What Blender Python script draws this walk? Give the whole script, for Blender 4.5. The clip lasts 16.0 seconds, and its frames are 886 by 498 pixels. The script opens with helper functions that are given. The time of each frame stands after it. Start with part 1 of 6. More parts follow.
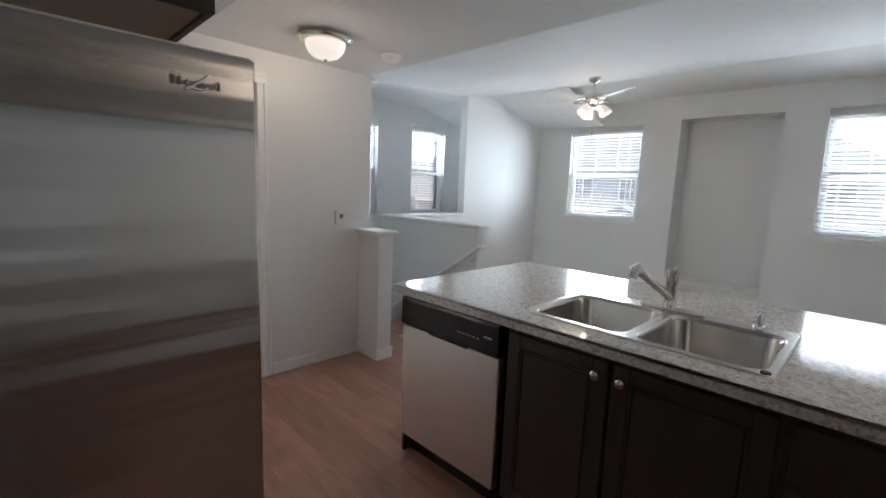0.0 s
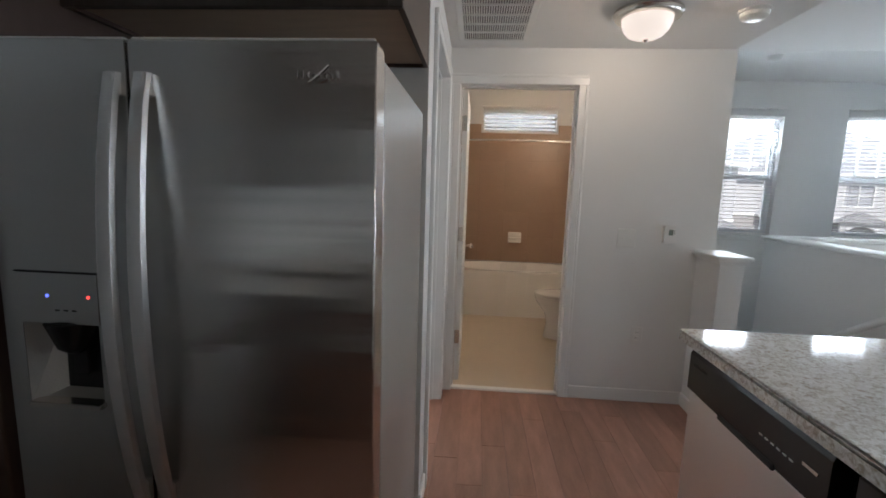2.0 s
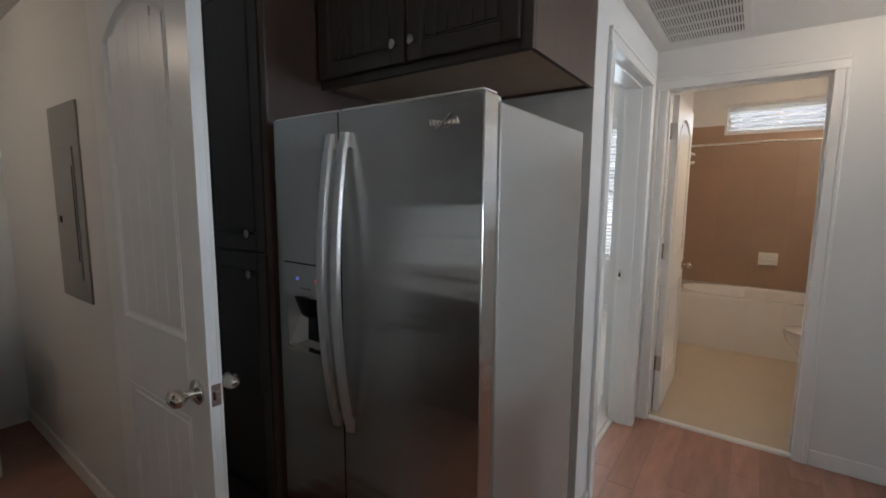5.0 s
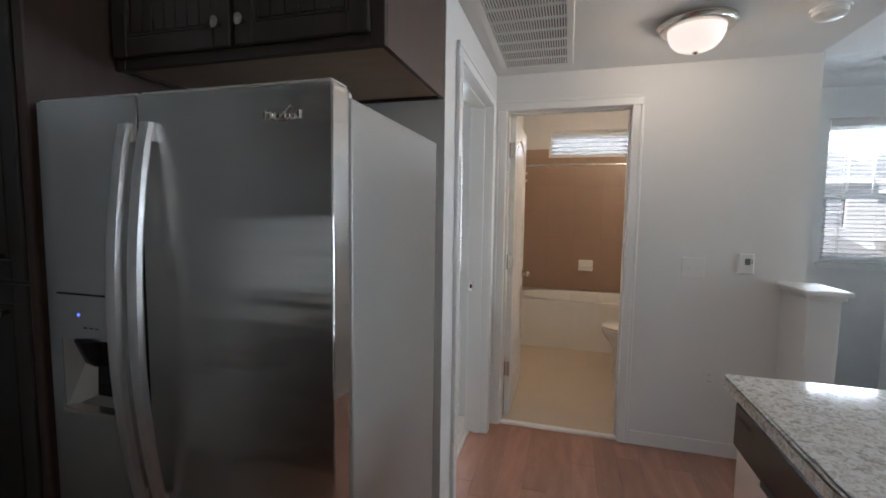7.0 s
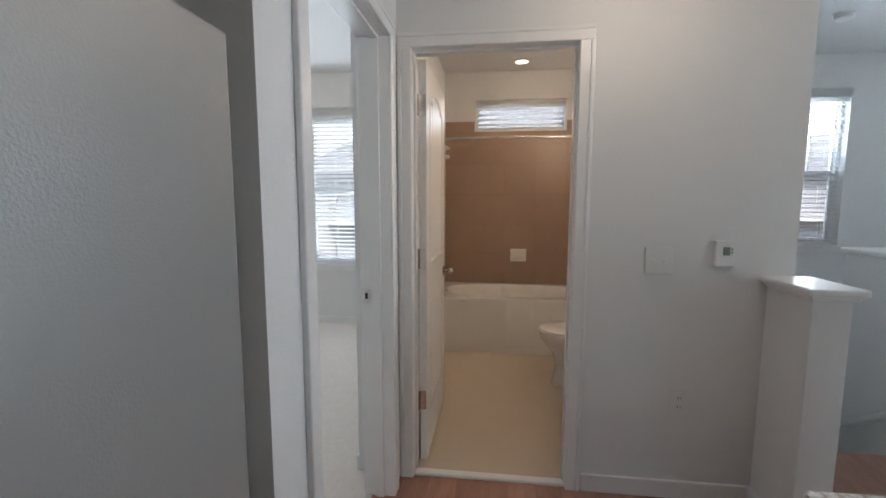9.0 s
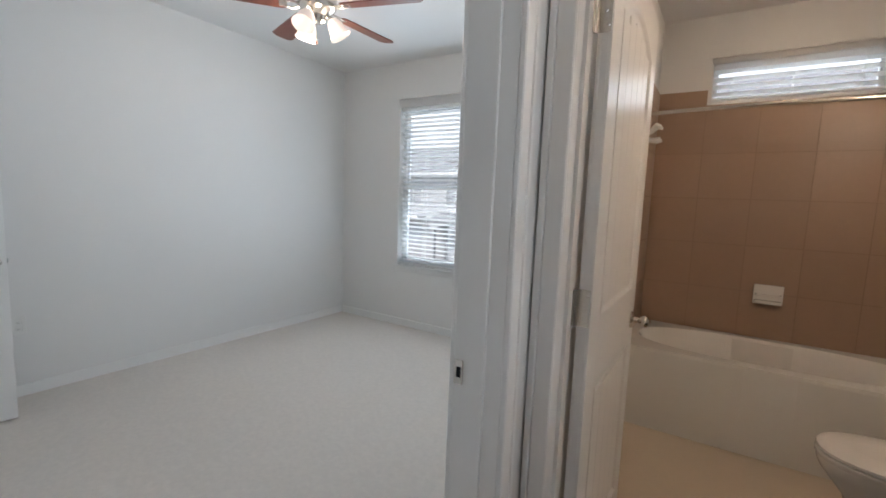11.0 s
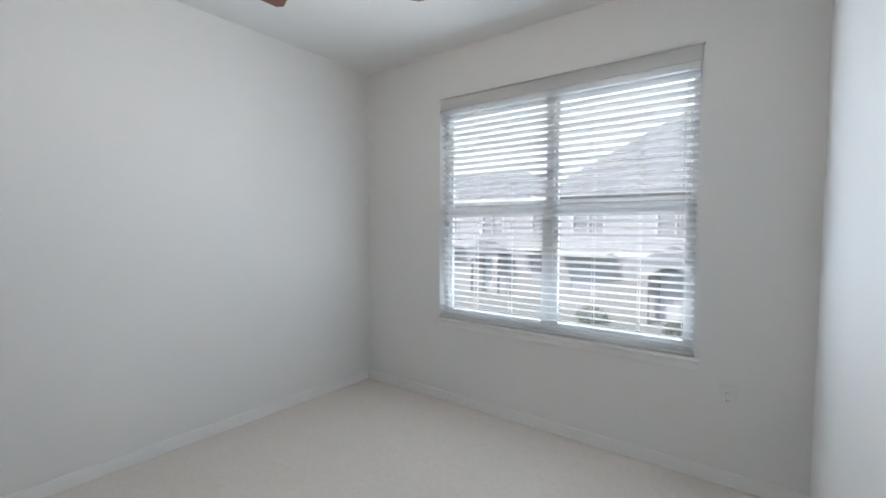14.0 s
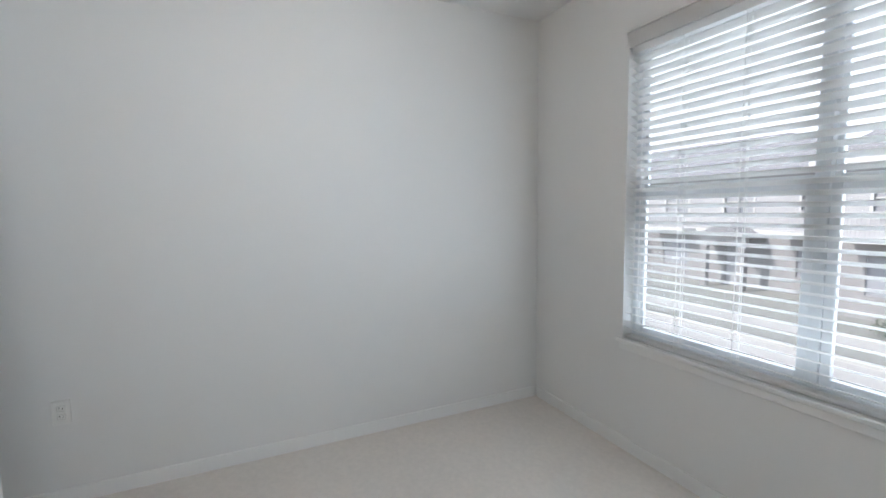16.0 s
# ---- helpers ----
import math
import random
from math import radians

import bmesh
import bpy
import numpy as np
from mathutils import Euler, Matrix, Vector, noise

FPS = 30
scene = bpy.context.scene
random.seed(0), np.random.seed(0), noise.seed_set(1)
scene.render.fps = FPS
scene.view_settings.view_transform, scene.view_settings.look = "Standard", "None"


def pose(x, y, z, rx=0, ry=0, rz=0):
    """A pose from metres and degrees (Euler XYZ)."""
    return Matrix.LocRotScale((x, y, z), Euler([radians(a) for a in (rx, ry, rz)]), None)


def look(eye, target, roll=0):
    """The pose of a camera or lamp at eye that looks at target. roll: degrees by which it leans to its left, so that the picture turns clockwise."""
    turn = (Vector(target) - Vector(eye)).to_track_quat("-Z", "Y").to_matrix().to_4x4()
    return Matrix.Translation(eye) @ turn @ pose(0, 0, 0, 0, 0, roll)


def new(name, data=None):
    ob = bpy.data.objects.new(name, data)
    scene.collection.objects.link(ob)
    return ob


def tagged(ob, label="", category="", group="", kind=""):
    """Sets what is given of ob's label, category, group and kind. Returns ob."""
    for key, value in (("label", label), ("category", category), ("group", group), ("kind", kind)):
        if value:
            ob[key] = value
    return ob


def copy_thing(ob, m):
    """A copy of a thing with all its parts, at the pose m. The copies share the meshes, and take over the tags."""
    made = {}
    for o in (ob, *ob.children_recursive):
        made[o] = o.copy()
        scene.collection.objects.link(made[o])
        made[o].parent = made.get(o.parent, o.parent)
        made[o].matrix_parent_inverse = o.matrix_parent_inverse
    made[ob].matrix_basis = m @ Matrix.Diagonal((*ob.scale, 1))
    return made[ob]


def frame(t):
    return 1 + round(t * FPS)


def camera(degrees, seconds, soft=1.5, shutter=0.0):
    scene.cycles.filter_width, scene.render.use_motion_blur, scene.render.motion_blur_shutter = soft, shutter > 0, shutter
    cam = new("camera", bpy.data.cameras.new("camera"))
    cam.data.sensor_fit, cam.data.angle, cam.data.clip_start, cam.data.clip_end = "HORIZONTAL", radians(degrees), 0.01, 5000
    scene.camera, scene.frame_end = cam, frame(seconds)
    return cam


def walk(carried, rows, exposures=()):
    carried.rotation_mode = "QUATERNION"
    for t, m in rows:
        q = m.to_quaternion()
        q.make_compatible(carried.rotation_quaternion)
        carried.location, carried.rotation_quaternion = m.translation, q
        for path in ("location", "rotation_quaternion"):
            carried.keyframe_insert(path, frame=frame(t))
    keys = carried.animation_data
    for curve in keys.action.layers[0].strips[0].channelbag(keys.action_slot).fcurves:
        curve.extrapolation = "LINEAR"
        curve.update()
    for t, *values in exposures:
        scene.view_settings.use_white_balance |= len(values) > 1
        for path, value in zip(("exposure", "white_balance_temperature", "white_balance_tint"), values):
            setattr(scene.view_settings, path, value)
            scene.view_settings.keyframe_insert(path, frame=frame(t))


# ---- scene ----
import itertools
cam = camera(91.0, 16.0, 1.7)
PATH = [
    (0, (-0.501, -2.989, 1.41), (0.901, -1.591, 1.124), 2.2),
    (0.5, (-0.34, -2.981, 1.389), (0.707, -1.303, 1.088), 1.5),
    (1, (-0.168, -2.949, 1.392), (0.497, -1.085, 1.103), 1.6),
    (1.5, (0.002, -2.935, 1.39), (0.301, -0.977, 1.113), 1.3),
    (2, (0.107, -2.856, 1.387), (-0.039, -0.882, 1.105), 1.8),
    (2.5, (0.183, -2.774, 1.402), (-0.422, -0.887, 1.13), 1.6),
    (3, (0.286, -2.775, 1.411), (-0.693, -1.049, 1.161), 1.1),
    (3.5, (0.404, -2.849, 1.411), (-0.768, -1.248, 1.154), 0.5),
    (5.8, (0.443, -2.908, 1.41), (-0.656, -1.251, 1.195), 0.1),
    (6.5, (0.398, -2.854, 1.406), (-0.387, -1.025, 1.21), 0.6),
    (7, (0.369, -2.789, 1.399), (-0.178, -0.872, 1.229), 0.8),
    (7.5, (0.366, -2.691, 1.378), (0.017, -0.728, 1.221), 0.4),
    (8, (0.371, -2.501, 1.364), (0.126, -0.525, 1.179), 0.0),
    (8.2, (0.371, -2.407, 1.372), (0.151, -0.429, 1.167), -0.1),
    (10.3, (0.351, -1.31, 1.337), (-0.268, 0.576, 1.087), 2.1),
    (11, (0.289, -1.014, 1.34), (-0.778, 0.662, 1.114), 2.2),
    (11.5, (0.188, -0.793, 1.326), (-1.058, 0.762, 1.154), 2.0),
    (12, (0.039, -0.57, 1.328), (-1.298, 0.912, 1.206), 1.7),
    (12.5, (-0.142, -0.411, 1.352), (-1.487, 1.067, 1.264), 0.9),
    (13, (-0.234, -0.319, 1.338), (-1.51, 1.22, 1.277), 0.6),
    (13.5, (-0.369, -0.24, 1.356), (-1.542, 1.377, 1.276), 0.2),
    (14.5, (-0.575, 0.02, 1.325), (-1.888, 1.523, 1.192), 0.1),
    (15, (-0.676, 0.221, 1.292), (-2.164, 1.551, 1.154), 0.0),
    (16, (-0.766, 0.596, 1.387), (-2.573, 1.435, 1.209), -0.7),
]
walk(cam, [(t, look(e, a, r)) for t, e, a, r in PATH], [(0, 0.88, 6300, 10), (3.5, 0.91, 6300, 10), (8.2, 0.97, 6150, 10), (11, 0.72, 6150, 10), (12.5, 0.75, 6150, 10), (16, 0.76, 6200, 10)])

# ---- world and lights ----
def make_world():
    w = bpy.data.worlds.new("world")
    scene.world = w
    w.use_nodes = True
    nt = w.node_tree
    bg = nt.nodes["Background"]
    sky = nt.nodes.new("ShaderNodeTexSky")
    sky.sky_type = "NISHITA"
    sky.sun_disc = False
    sky.sun_elevation, sky.sun_rotation = radians(48), radians(200)
    sky.air_density, sky.dust_density = 1.0, 2.0
    nt.links.new(sky.outputs[0], bg.inputs[0])
    bg.inputs[1].default_value = SKY
SKY, SUN = 0.13, 2.6
make_world()


def lamp(name, kind, m, power, color, **kw):
    d = bpy.data.lights.new(name, kind)
    d.energy, d.color = power, color
    for k, v in kw.items():
        if k == "size":
            d.shape, d.size, d.size_y = "RECTANGLE", v[0], v[1]
        elif k == "radius":
            d.shadow_soft_size = v
        elif k == "angle":
            d.angle = radians(v)
        elif k == "spot":
            d.spot_size, d.spot_blend = radians(v), 0.6
    ob = new(name, d)
    ob.matrix_world = m
    return ob


lamp("sun", "SUN", look((-8, -22, 24), (0, 0, 0)), SUN, (1.0, 0.95, 0.88), angle=0.6)
DAY = (0.78, 0.90, 1.0)
WARM = (1.0, 0.80, 0.62)
# daylight in the window openings
for eye, target, power, sz in (
        ((-1.665, 2.73, 1.50), (-1.665, 0, 1.20), 24, (1.68, 1.5)),
        ((-1.665, 2.515, 1.48), (-1.665, 0, 1.20), 10, (1.68, 1.5)),
        ((3.2, 2.74, 2.07), (3.2, 0, 1.5), 21, (0.7, 0.5)),
        ((4.6, 2.74, 2.07), (4.6, 0, 1.5), 21, (0.7, 0.5)),
        ((5.97, 0.0, 1.6), (0, 0.0, 1.3), 56, (1.0, 1.25)),
        ((5.97, -3.0, 1.6), (0, -3.0, 1.3), 42, (1.0, 1.25))):
    lamp("daylight", "AREA", look(eye, target), power, DAY, size=sz)
lamp("daylight", "AREA", look((0.58, 2.72, 2.2), (0.58, 0, 1.9)), 2, DAY, size=(0.8, 0.22))
# lamps of the place, with added fills among them
lamp("hall_bulb", "POINT", pose(0.88, -0.58, 2.165), 3.0, WARM, radius=0.05)
lamp("bath_bulb_and_fill", "SPOT", pose(0.57, 2.0, 2.58), 2.2, (1.0, 0.74, 0.52), radius=0.05, spot=150)
# added fill over the vanity; only the recessed light is a real lamp
lamp("bath_bulb_and_fill", "POINT", pose(1.15, 0.85, 2.05), 7.8, (1.0, 0.74, 0.52), radius=0.06)
for k in range(3):
    a = radians(90 + 120 * k)
    lamp("fan_bulb", "POINT", pose(-1.88 + 0.12 * math.cos(a), 0.88 + 0.12 * math.sin(a), 2.275), 2.2, WARM, radius=0.03)
    lamp("fan_bulb", "POINT", pose(4.0 + 0.12 * math.cos(a), -0.67 + 0.12 * math.sin(a), 2.12), 1.2, WARM, radius=0.03)
# unseen lamp, added to brighten the kitchen and refrigerator
lamp("kitchen_fill", "POINT", pose(1.58, -4.3, 2.165), 8, WARM, radius=0.12)
# added fill for the utility room, which has no fixture modelled
lamp("utility_fill", "POINT", pose(-2.3, -3.3, 2.2), 2.8, WARM, radius=0.06)


# ---- materials ----
def material(name, color=(0.8, 0.8, 0.8), rough=0.5, metal=0.0, emit=None, trans=0.0, var=0.04, scale=3.0, fine=60.0, bump=0.02,
             stretch=(1, 1, 1), coat=0.0, per_object=0.0, ior=1.45, rvar=0.0, aniso=0.0, wave=0.0):
    m = bpy.data.materials.new(name)
    m.use_nodes = True
    nt = m.node_tree
    b = nt.nodes["Principled BSDF"]
    b.inputs["Roughness"].default_value = rough
    b.inputs["Metallic"].default_value = metal
    b.inputs["IOR"].default_value = ior
    b.inputs["Anisotropic"].default_value = aniso
    b.inputs["Coat Weight"].default_value = coat
    b.inputs["Coat Roughness"].default_value = 0.12
    b.inputs["Transmission Weight"].default_value = trans
    N, L = nt.nodes.new, nt.links.new
    tc = N("ShaderNodeTexCoord")
    mp = N("ShaderNodeMapping")
    mp.inputs["Scale"].default_value = stretch
    if per_object:
        ol, ad = N("ShaderNodeObjectInfo"), N("ShaderNodeVectorMath")
        L(tc.outputs["Object"], ad.inputs[0])
        L(ol.outputs["Location"], ad.inputs[1])
        L(ad.outputs[0], mp.inputs[0])
    else:
        L(tc.outputs["Object"], mp.inputs[0])
    n1, n2 = N("ShaderNodeTexNoise"), N("ShaderNodeTexNoise")
    n1.inputs["Scale"].default_value, n2.inputs["Scale"].default_value = scale, fine
    n1.inputs["Detail"].default_value = 4
    for n in (n1, n2):
        L(mp.outputs[0], n.inputs["Vector"])
    mix = N("ShaderNodeMix")
    mix.data_type = "RGBA"
    mix.inputs[6].default_value = (*[c * (1 - var) for c in color], 1)
    mix.inputs[7].default_value = (*[min(1, c * (1 + var)) for c in color], 1)
    add = N("ShaderNodeMath")
    add.operation = "MULTIPLY_ADD"
    L(n2.outputs[0], add.inputs[0])
    add.inputs[1].default_value = 0.4
    sub = N("ShaderNodeMath")
    sub.operation = "SUBTRACT"
    L(n1.outputs[0], sub.inputs[0])
    sub.inputs[1].default_value = 0.2
    L(sub.outputs[0], add.inputs[2])
    L(add.outputs[0], mix.inputs[0])
    out = mix.outputs[2]
    if per_object:
        oi = N("ShaderNodeObjectInfo")
        hs = N("ShaderNodeHueSaturation")
        mr = N("ShaderNodeMapRange")
        mr.inputs[3].default_value, mr.inputs[4].default_value = 1 - per_object, 1 + per_object
        L(oi.outputs["Random"], mr.inputs[0])
        L(mr.outputs[0], hs.inputs["Value"])
        L(out, hs.inputs["Color"])
        out = hs.outputs[0]
    L(out, b.inputs["Base Color"])
    if rvar:
        rr = N("ShaderNodeMapRange")
        rr.inputs[3].default_value, rr.inputs[4].default_value = max(0.02, rough - rvar), rough + rvar
        L(n1.outputs[0], rr.inputs[0])
        L(rr.outputs[0], b.inputs["Roughness"])
    if bump:
        bp = N("ShaderNodeBump")
        bp.inputs["Strength"].default_value = bump
        bp.inputs["Distance"].default_value = 0.004
        L(n2.outputs[0], bp.inputs["Height"])
        L(bp.outputs[0], b.inputs["Normal"])
        if wave:
            wm, wn, wb = N("ShaderNodeMapping"), N("ShaderNodeTexNoise"), N("ShaderNodeBump")
            wm.inputs["Scale"].default_value = (0.5, 0.5, 12)
            wn.inputs["Scale"].default_value, wn.inputs["Detail"].default_value = 1.0, 1.5
            wb.inputs["Strength"].default_value, wb.inputs["Distance"].default_value = 1.0, wave
            L(tc.outputs["Object"], wm.inputs[0])
            L(wm.outputs[0], wn.inputs["Vector"])
            L(wn.outputs[0], wb.inputs["Height"])
            L(bp.outputs[0], wb.inputs["Normal"])
            L(wb.outputs[0], b.inputs["Normal"])
    if aniso:
        tg = N("ShaderNodeTangent")
        tg.direction_type, tg.axis = "RADIAL", "Z"
        L(tg.outputs[0], b.inputs["Tangent"])
    if emit:
        b.inputs["Emission Color"].default_value = (*emit[0], 1)
        b.inputs["Emission Strength"].default_value = emit[1]
    return m


M = {}
M["wall"] = material("wall_paint", (0.755, 0.755, 0.745), 0.55, var=0.015, scale=1.2, fine=140, bump=0.12, rvar=0.06)
M["ceiling"] = material("ceiling_paint", (0.79, 0.79, 0.78), 0.8, var=0.015, scale=1.0, fine=110, bump=0.15)
M["trim"] = material("trim_paint", (0.80, 0.80, 0.79), 0.3, var=0.01, scale=2, fine=50, bump=0.02)
M["carpet"] = material("carpet", (0.72, 0.67, 0.62), 0.95, var=0.10, scale=40, fine=260, bump=1.0)
M["vinyl"] = material("bath_vinyl", (0.56, 0.47, 0.36), 0.35, var=0.05, scale=4, fine=60, bump=0.05)
M["tile"] = material("tan_tile", (0.38, 0.265, 0.19), 0.3, var=0.05, scale=5, fine=40, bump=0.03, per_object=0.03)
M["grout"] = material("grout", (0.31, 0.215, 0.15), 0.8, var=0.05)
M["plank"] = material("laminate", (0.40, 0.215, 0.16), 0.32, var=0.34, scale=4.5, fine=30, bump=0.01, stretch=(5, 1, 1), per_object=0.11, rvar=0.05)
M["plank_gap"] = material("plank_gap", (0.26, 0.135, 0.10), 0.5)
M["espresso"] = material("espresso_wood", (0.052, 0.041, 0.036), 0.40, var=0.3, scale=4, fine=40, bump=0.05, stretch=(6, 6, 1), coat=0.15)
M["cab_side"] = material("cabinet_side", (0.078, 0.048, 0.038), 0.4, var=0.2, scale=4, fine=40, bump=0.04, stretch=(6, 6, 1), coat=0.1)
M["cab_under"] = material("cabinet_underside", (0.60, 0.46, 0.35), 0.5, var=0.15, scale=4, fine=30, bump=0.03, stretch=(1, 8, 1))
M["steel"] = material("brushed_steel", (0.62, 0.615, 0.60), 0.19, 1.0, var=0.03, scale=2, fine=5, bump=0.06, stretch=(300, 300, 0.4), aniso=0.97, wave=0.005)
M["steel_v"] = material("sink_steel", (0.70, 0.68, 0.65), 0.22, 1.0, var=0.04, scale=4, fine=60, bump=0.05)
M["dw_steel"] = material("dishwasher_steel", (0.82, 0.82, 0.815), 0.38, 1.0, var=0.03, scale=2, fine=5, bump=0.06, stretch=(420, 420, 0.4), aniso=0.6)
M["fridge_side"] = material("fridge_side_paint", (0.40, 0.395, 0.38), 0.33, 0.35, var=0.03, scale=3, fine=220, bump=0.25)
M["nickel"] = material("satin_nickel", (0.66, 0.63, 0.58), 0.22, 1.0, var=0.03, bump=0.01)
M["chrome"] = material("chrome", (0.80, 0.80, 0.80), 0.08, 1.0, var=0.01, bump=0)
M["black"] = material("black_plastic", (0.012, 0.012, 0.013), 0.25, var=0.1, bump=0.02)
M["gasket"] = material("gasket", (0.03, 0.03, 0.03), 0.6, var=0.1)
M["porcelain"] = material("porcelain", (0.80, 0.78, 0.74), 0.12, var=0.01, scale=2, bump=0.0, coat=0.3)
M["plastic"] = material("white_plastic", (0.76, 0.76, 0.74), 0.35, var=0.01, bump=0.01)
M["blind"] = material("blind_slat", (0.83, 0.825, 0.81), 0.45, var=0.01, bump=0.02)


def translucent(m, color, share):
    """Lets daylight glow through thin slats."""
    nt = m.node_tree
    out = nt.nodes["Material Output"]
    t, mx = nt.nodes.new("ShaderNodeBsdfTranslucent"), nt.nodes.new("ShaderNodeMixShader")
    t.inputs[0].default_value = (*color, 1)
    mx.inputs[0].default_value = share
    nt.links.new(nt.nodes["Principled BSDF"].outputs[0], mx.inputs[1])
    nt.links.new(t.outputs[0], mx.inputs[2])
    nt.links.new(mx.outputs[0], out.inputs[0])


translucent(M["blind"], (0.84, 0.83, 0.82), 0.48)
M["vinyl_frame"] = material("window_vinyl", (0.72, 0.74, 0.76), 0.35, var=0.01, bump=0.0)
M["screenpanel"] = material("grey_panel", (0.30, 0.30, 0.29), 0.45, 0.2, var=0.03, bump=0.05)
M["blade"] = material("cherry_blade", (0.17, 0.06, 0.04), 0.35, var=0.25, scale=4, fine=30, bump=0.03, stretch=(1, 8, 8))
M["shade"] = material("frosted_shade", (0.6, 0.54, 0.50), 0.4, emit=((1.0, 0.84, 0.74), 0.25), bump=0.0)
M["dome"] = material("frosted_dome", (0.6, 0.54, 0.50), 0.4, emit=((1.0, 0.86, 0.76), 0.45), bump=0.0)
M["sky_haze"] = material("sky_haze", (0.0, 0.0, 0.0), 1.0, emit=((0.88, 0.93, 1.0), 1.15), bump=0.0)
M["lens"] = material("lamp_lens", (0.9, 0.8, 0.7), 0.4, emit=((1.0, 0.75, 0.5), 3.0), bump=0.0)
M["led_blue"] = material("blue_led", (0.1, 0.1, 0.6), 0.4, emit=((0.12, 0.16, 1.0), 1.4), bump=0.0)
M["led_red"] = material("red_led", (0.6, 0.05, 0.05), 0.4, emit=((1.0, 0.06, 0.05), 1.2), bump=0.0)
M["lcd"] = material("grey_display", (0.16, 0.2, 0.18), 0.2, bump=0.0)
M["dark"] = material("hole_shade", (0.01, 0.01, 0.01), 0.9)
M["vent_shade"] = material("vent_shadow", (0.10, 0.095, 0.09), 0.9)
# haze over the distant panes is put into this pale grey
M["outglass"] = material("hazed_pane", (0.34, 0.35, 0.38), 0.15, var=0.1, scale=1, bump=0.0)
M["stucco"] = material("stucco", (0.44, 0.44, 0.45), 0.9, var=0.05, scale=1, fine=30, bump=0.2)
M["stucco2"] = material("stone_veneer", (0.31, 0.30, 0.30), 0.9, var=0.12, scale=3, fine=12, bump=0.4)
M["shingle"] = material("roof_shingle", (0.26, 0.26, 0.27), 0.9, var=0.2, scale=2, fine=14, bump=0.4)
M["door_grey"] = material("grey_exterior_paint", (0.46, 0.46, 0.48), 0.6)
M["outtrim"] = material("exterior_trim", (0.62, 0.62, 0.61), 0.6)
M["ground"] = material("ground", (0.26, 0.26, 0.24), 0.95, var=0.12, scale=0.5, fine=8, bump=0.4)
M["asphalt"] = material("concrete_drive", (0.42, 0.41, 0.39), 0.9, var=0.1, scale=0.6, fine=9, bump=0.3)
M["leaf"] = material("foliage", (0.17, 0.18, 0.15), 0.7, var=0.4, scale=3, fine=20, bump=0.0, per_object=0.1)
M["bark"] = material("bark", (0.16, 0.12, 0.09), 0.9, var=0.3, scale=6, fine=30, bump=0.5)


def granite():
    m = material("granite", (0.55, 0.53, 0.50), 0.10, coat=0.0, bump=0.0)
    nt = m.node_tree
    b = nt.nodes["Principled BSDF"]
    N, L = nt.nodes.new, nt.links.new
    tc = N("ShaderNodeTexCoord")
    v, n, s = N("ShaderNodeTexVoronoi"), N("ShaderNodeTexNoise"), N("ShaderNodeTexNoise")
    v.inputs["Scale"].default_value, n.inputs["Scale"].default_value, s.inputs["Scale"].default_value = 120, 62, 300
    n.inputs["Detail"].default_value = 6
    n.inputs["Distortion"].default_value = 1.2
    r1, r2 = N("ShaderNodeValToRGB"), N("ShaderNodeValToRGB")
    r1.color_ramp.elements[0].position, r1.color_ramp.elements[0].color = 0.34, (0.44, 0.38, 0.31, 1)
    r1.color_ramp.elements[1].position, r1.color_ramp.elements[1].color = 0.47, (0.65, 0.62, 0.57, 1)
    e = r1.color_ramp.elements.new(0.58)
    e.color = (0.80, 0.79, 0.76, 1)
    r2.color_ramp.elements[0].position, r2.color_ramp.elements[0].color = 0.34, (0.34, 0.30, 0.27, 1)
    r2.color_ramp.elements[1].position, r2.color_ramp.elements[1].color = 0.42, (1, 1, 1, 1)
    mix = N("ShaderNodeMix")
    mix.data_type, mix.blend_type = "RGBA", "MULTIPLY"
    mix.inputs[0].default_value = 0.32
    for t in (v, n, s):
        L(tc.outputs["Object"], t.inputs["Vector"])
    L(n.outputs[0], r1.inputs[0])
    L(s.outputs[0], r2.inputs[0])
    L(r1.outputs[0], mix.inputs[6])
    L(r2.outputs[0], mix.inputs[7])
    L(mix.outputs[2], b.inputs["Base Color"])
    b.inputs["Roughness"].default_value = 0.07
    b.inputs["IOR"].default_value = 1.7
    return m


M["granite"] = granite()


def glass():
    m = bpy.data.materials.new("window_glass")
    m.use_nodes = True
    nt = m.node_tree
    nt.nodes.clear()
    o, t, g, f, mx = [nt.nodes.new(k) for k in ("ShaderNodeOutputMaterial", "ShaderNodeBsdfTransparent", "ShaderNodeBsdfGlossy", "ShaderNodeFresnel", "ShaderNodeMixShader")]
    g.inputs["Roughness"].default_value = 0.02
    f.inputs[0].default_value = 1.45
    nt.links.new(f.outputs[0], mx.inputs[0])
    nt.links.new(t.outputs[0], mx.inputs[1])
    nt.links.new(g.outputs[0], mx.inputs[2])
    nt.links.new(mx.outputs[0], o.inputs[0])
    return m


M["glass"] = glass()


# ---- mesh helpers ----
def origin(ob):
    p = Vector((0, 0, 0))
    while ob is not None:
        p += ob.location
        ob = ob.parent
    return p


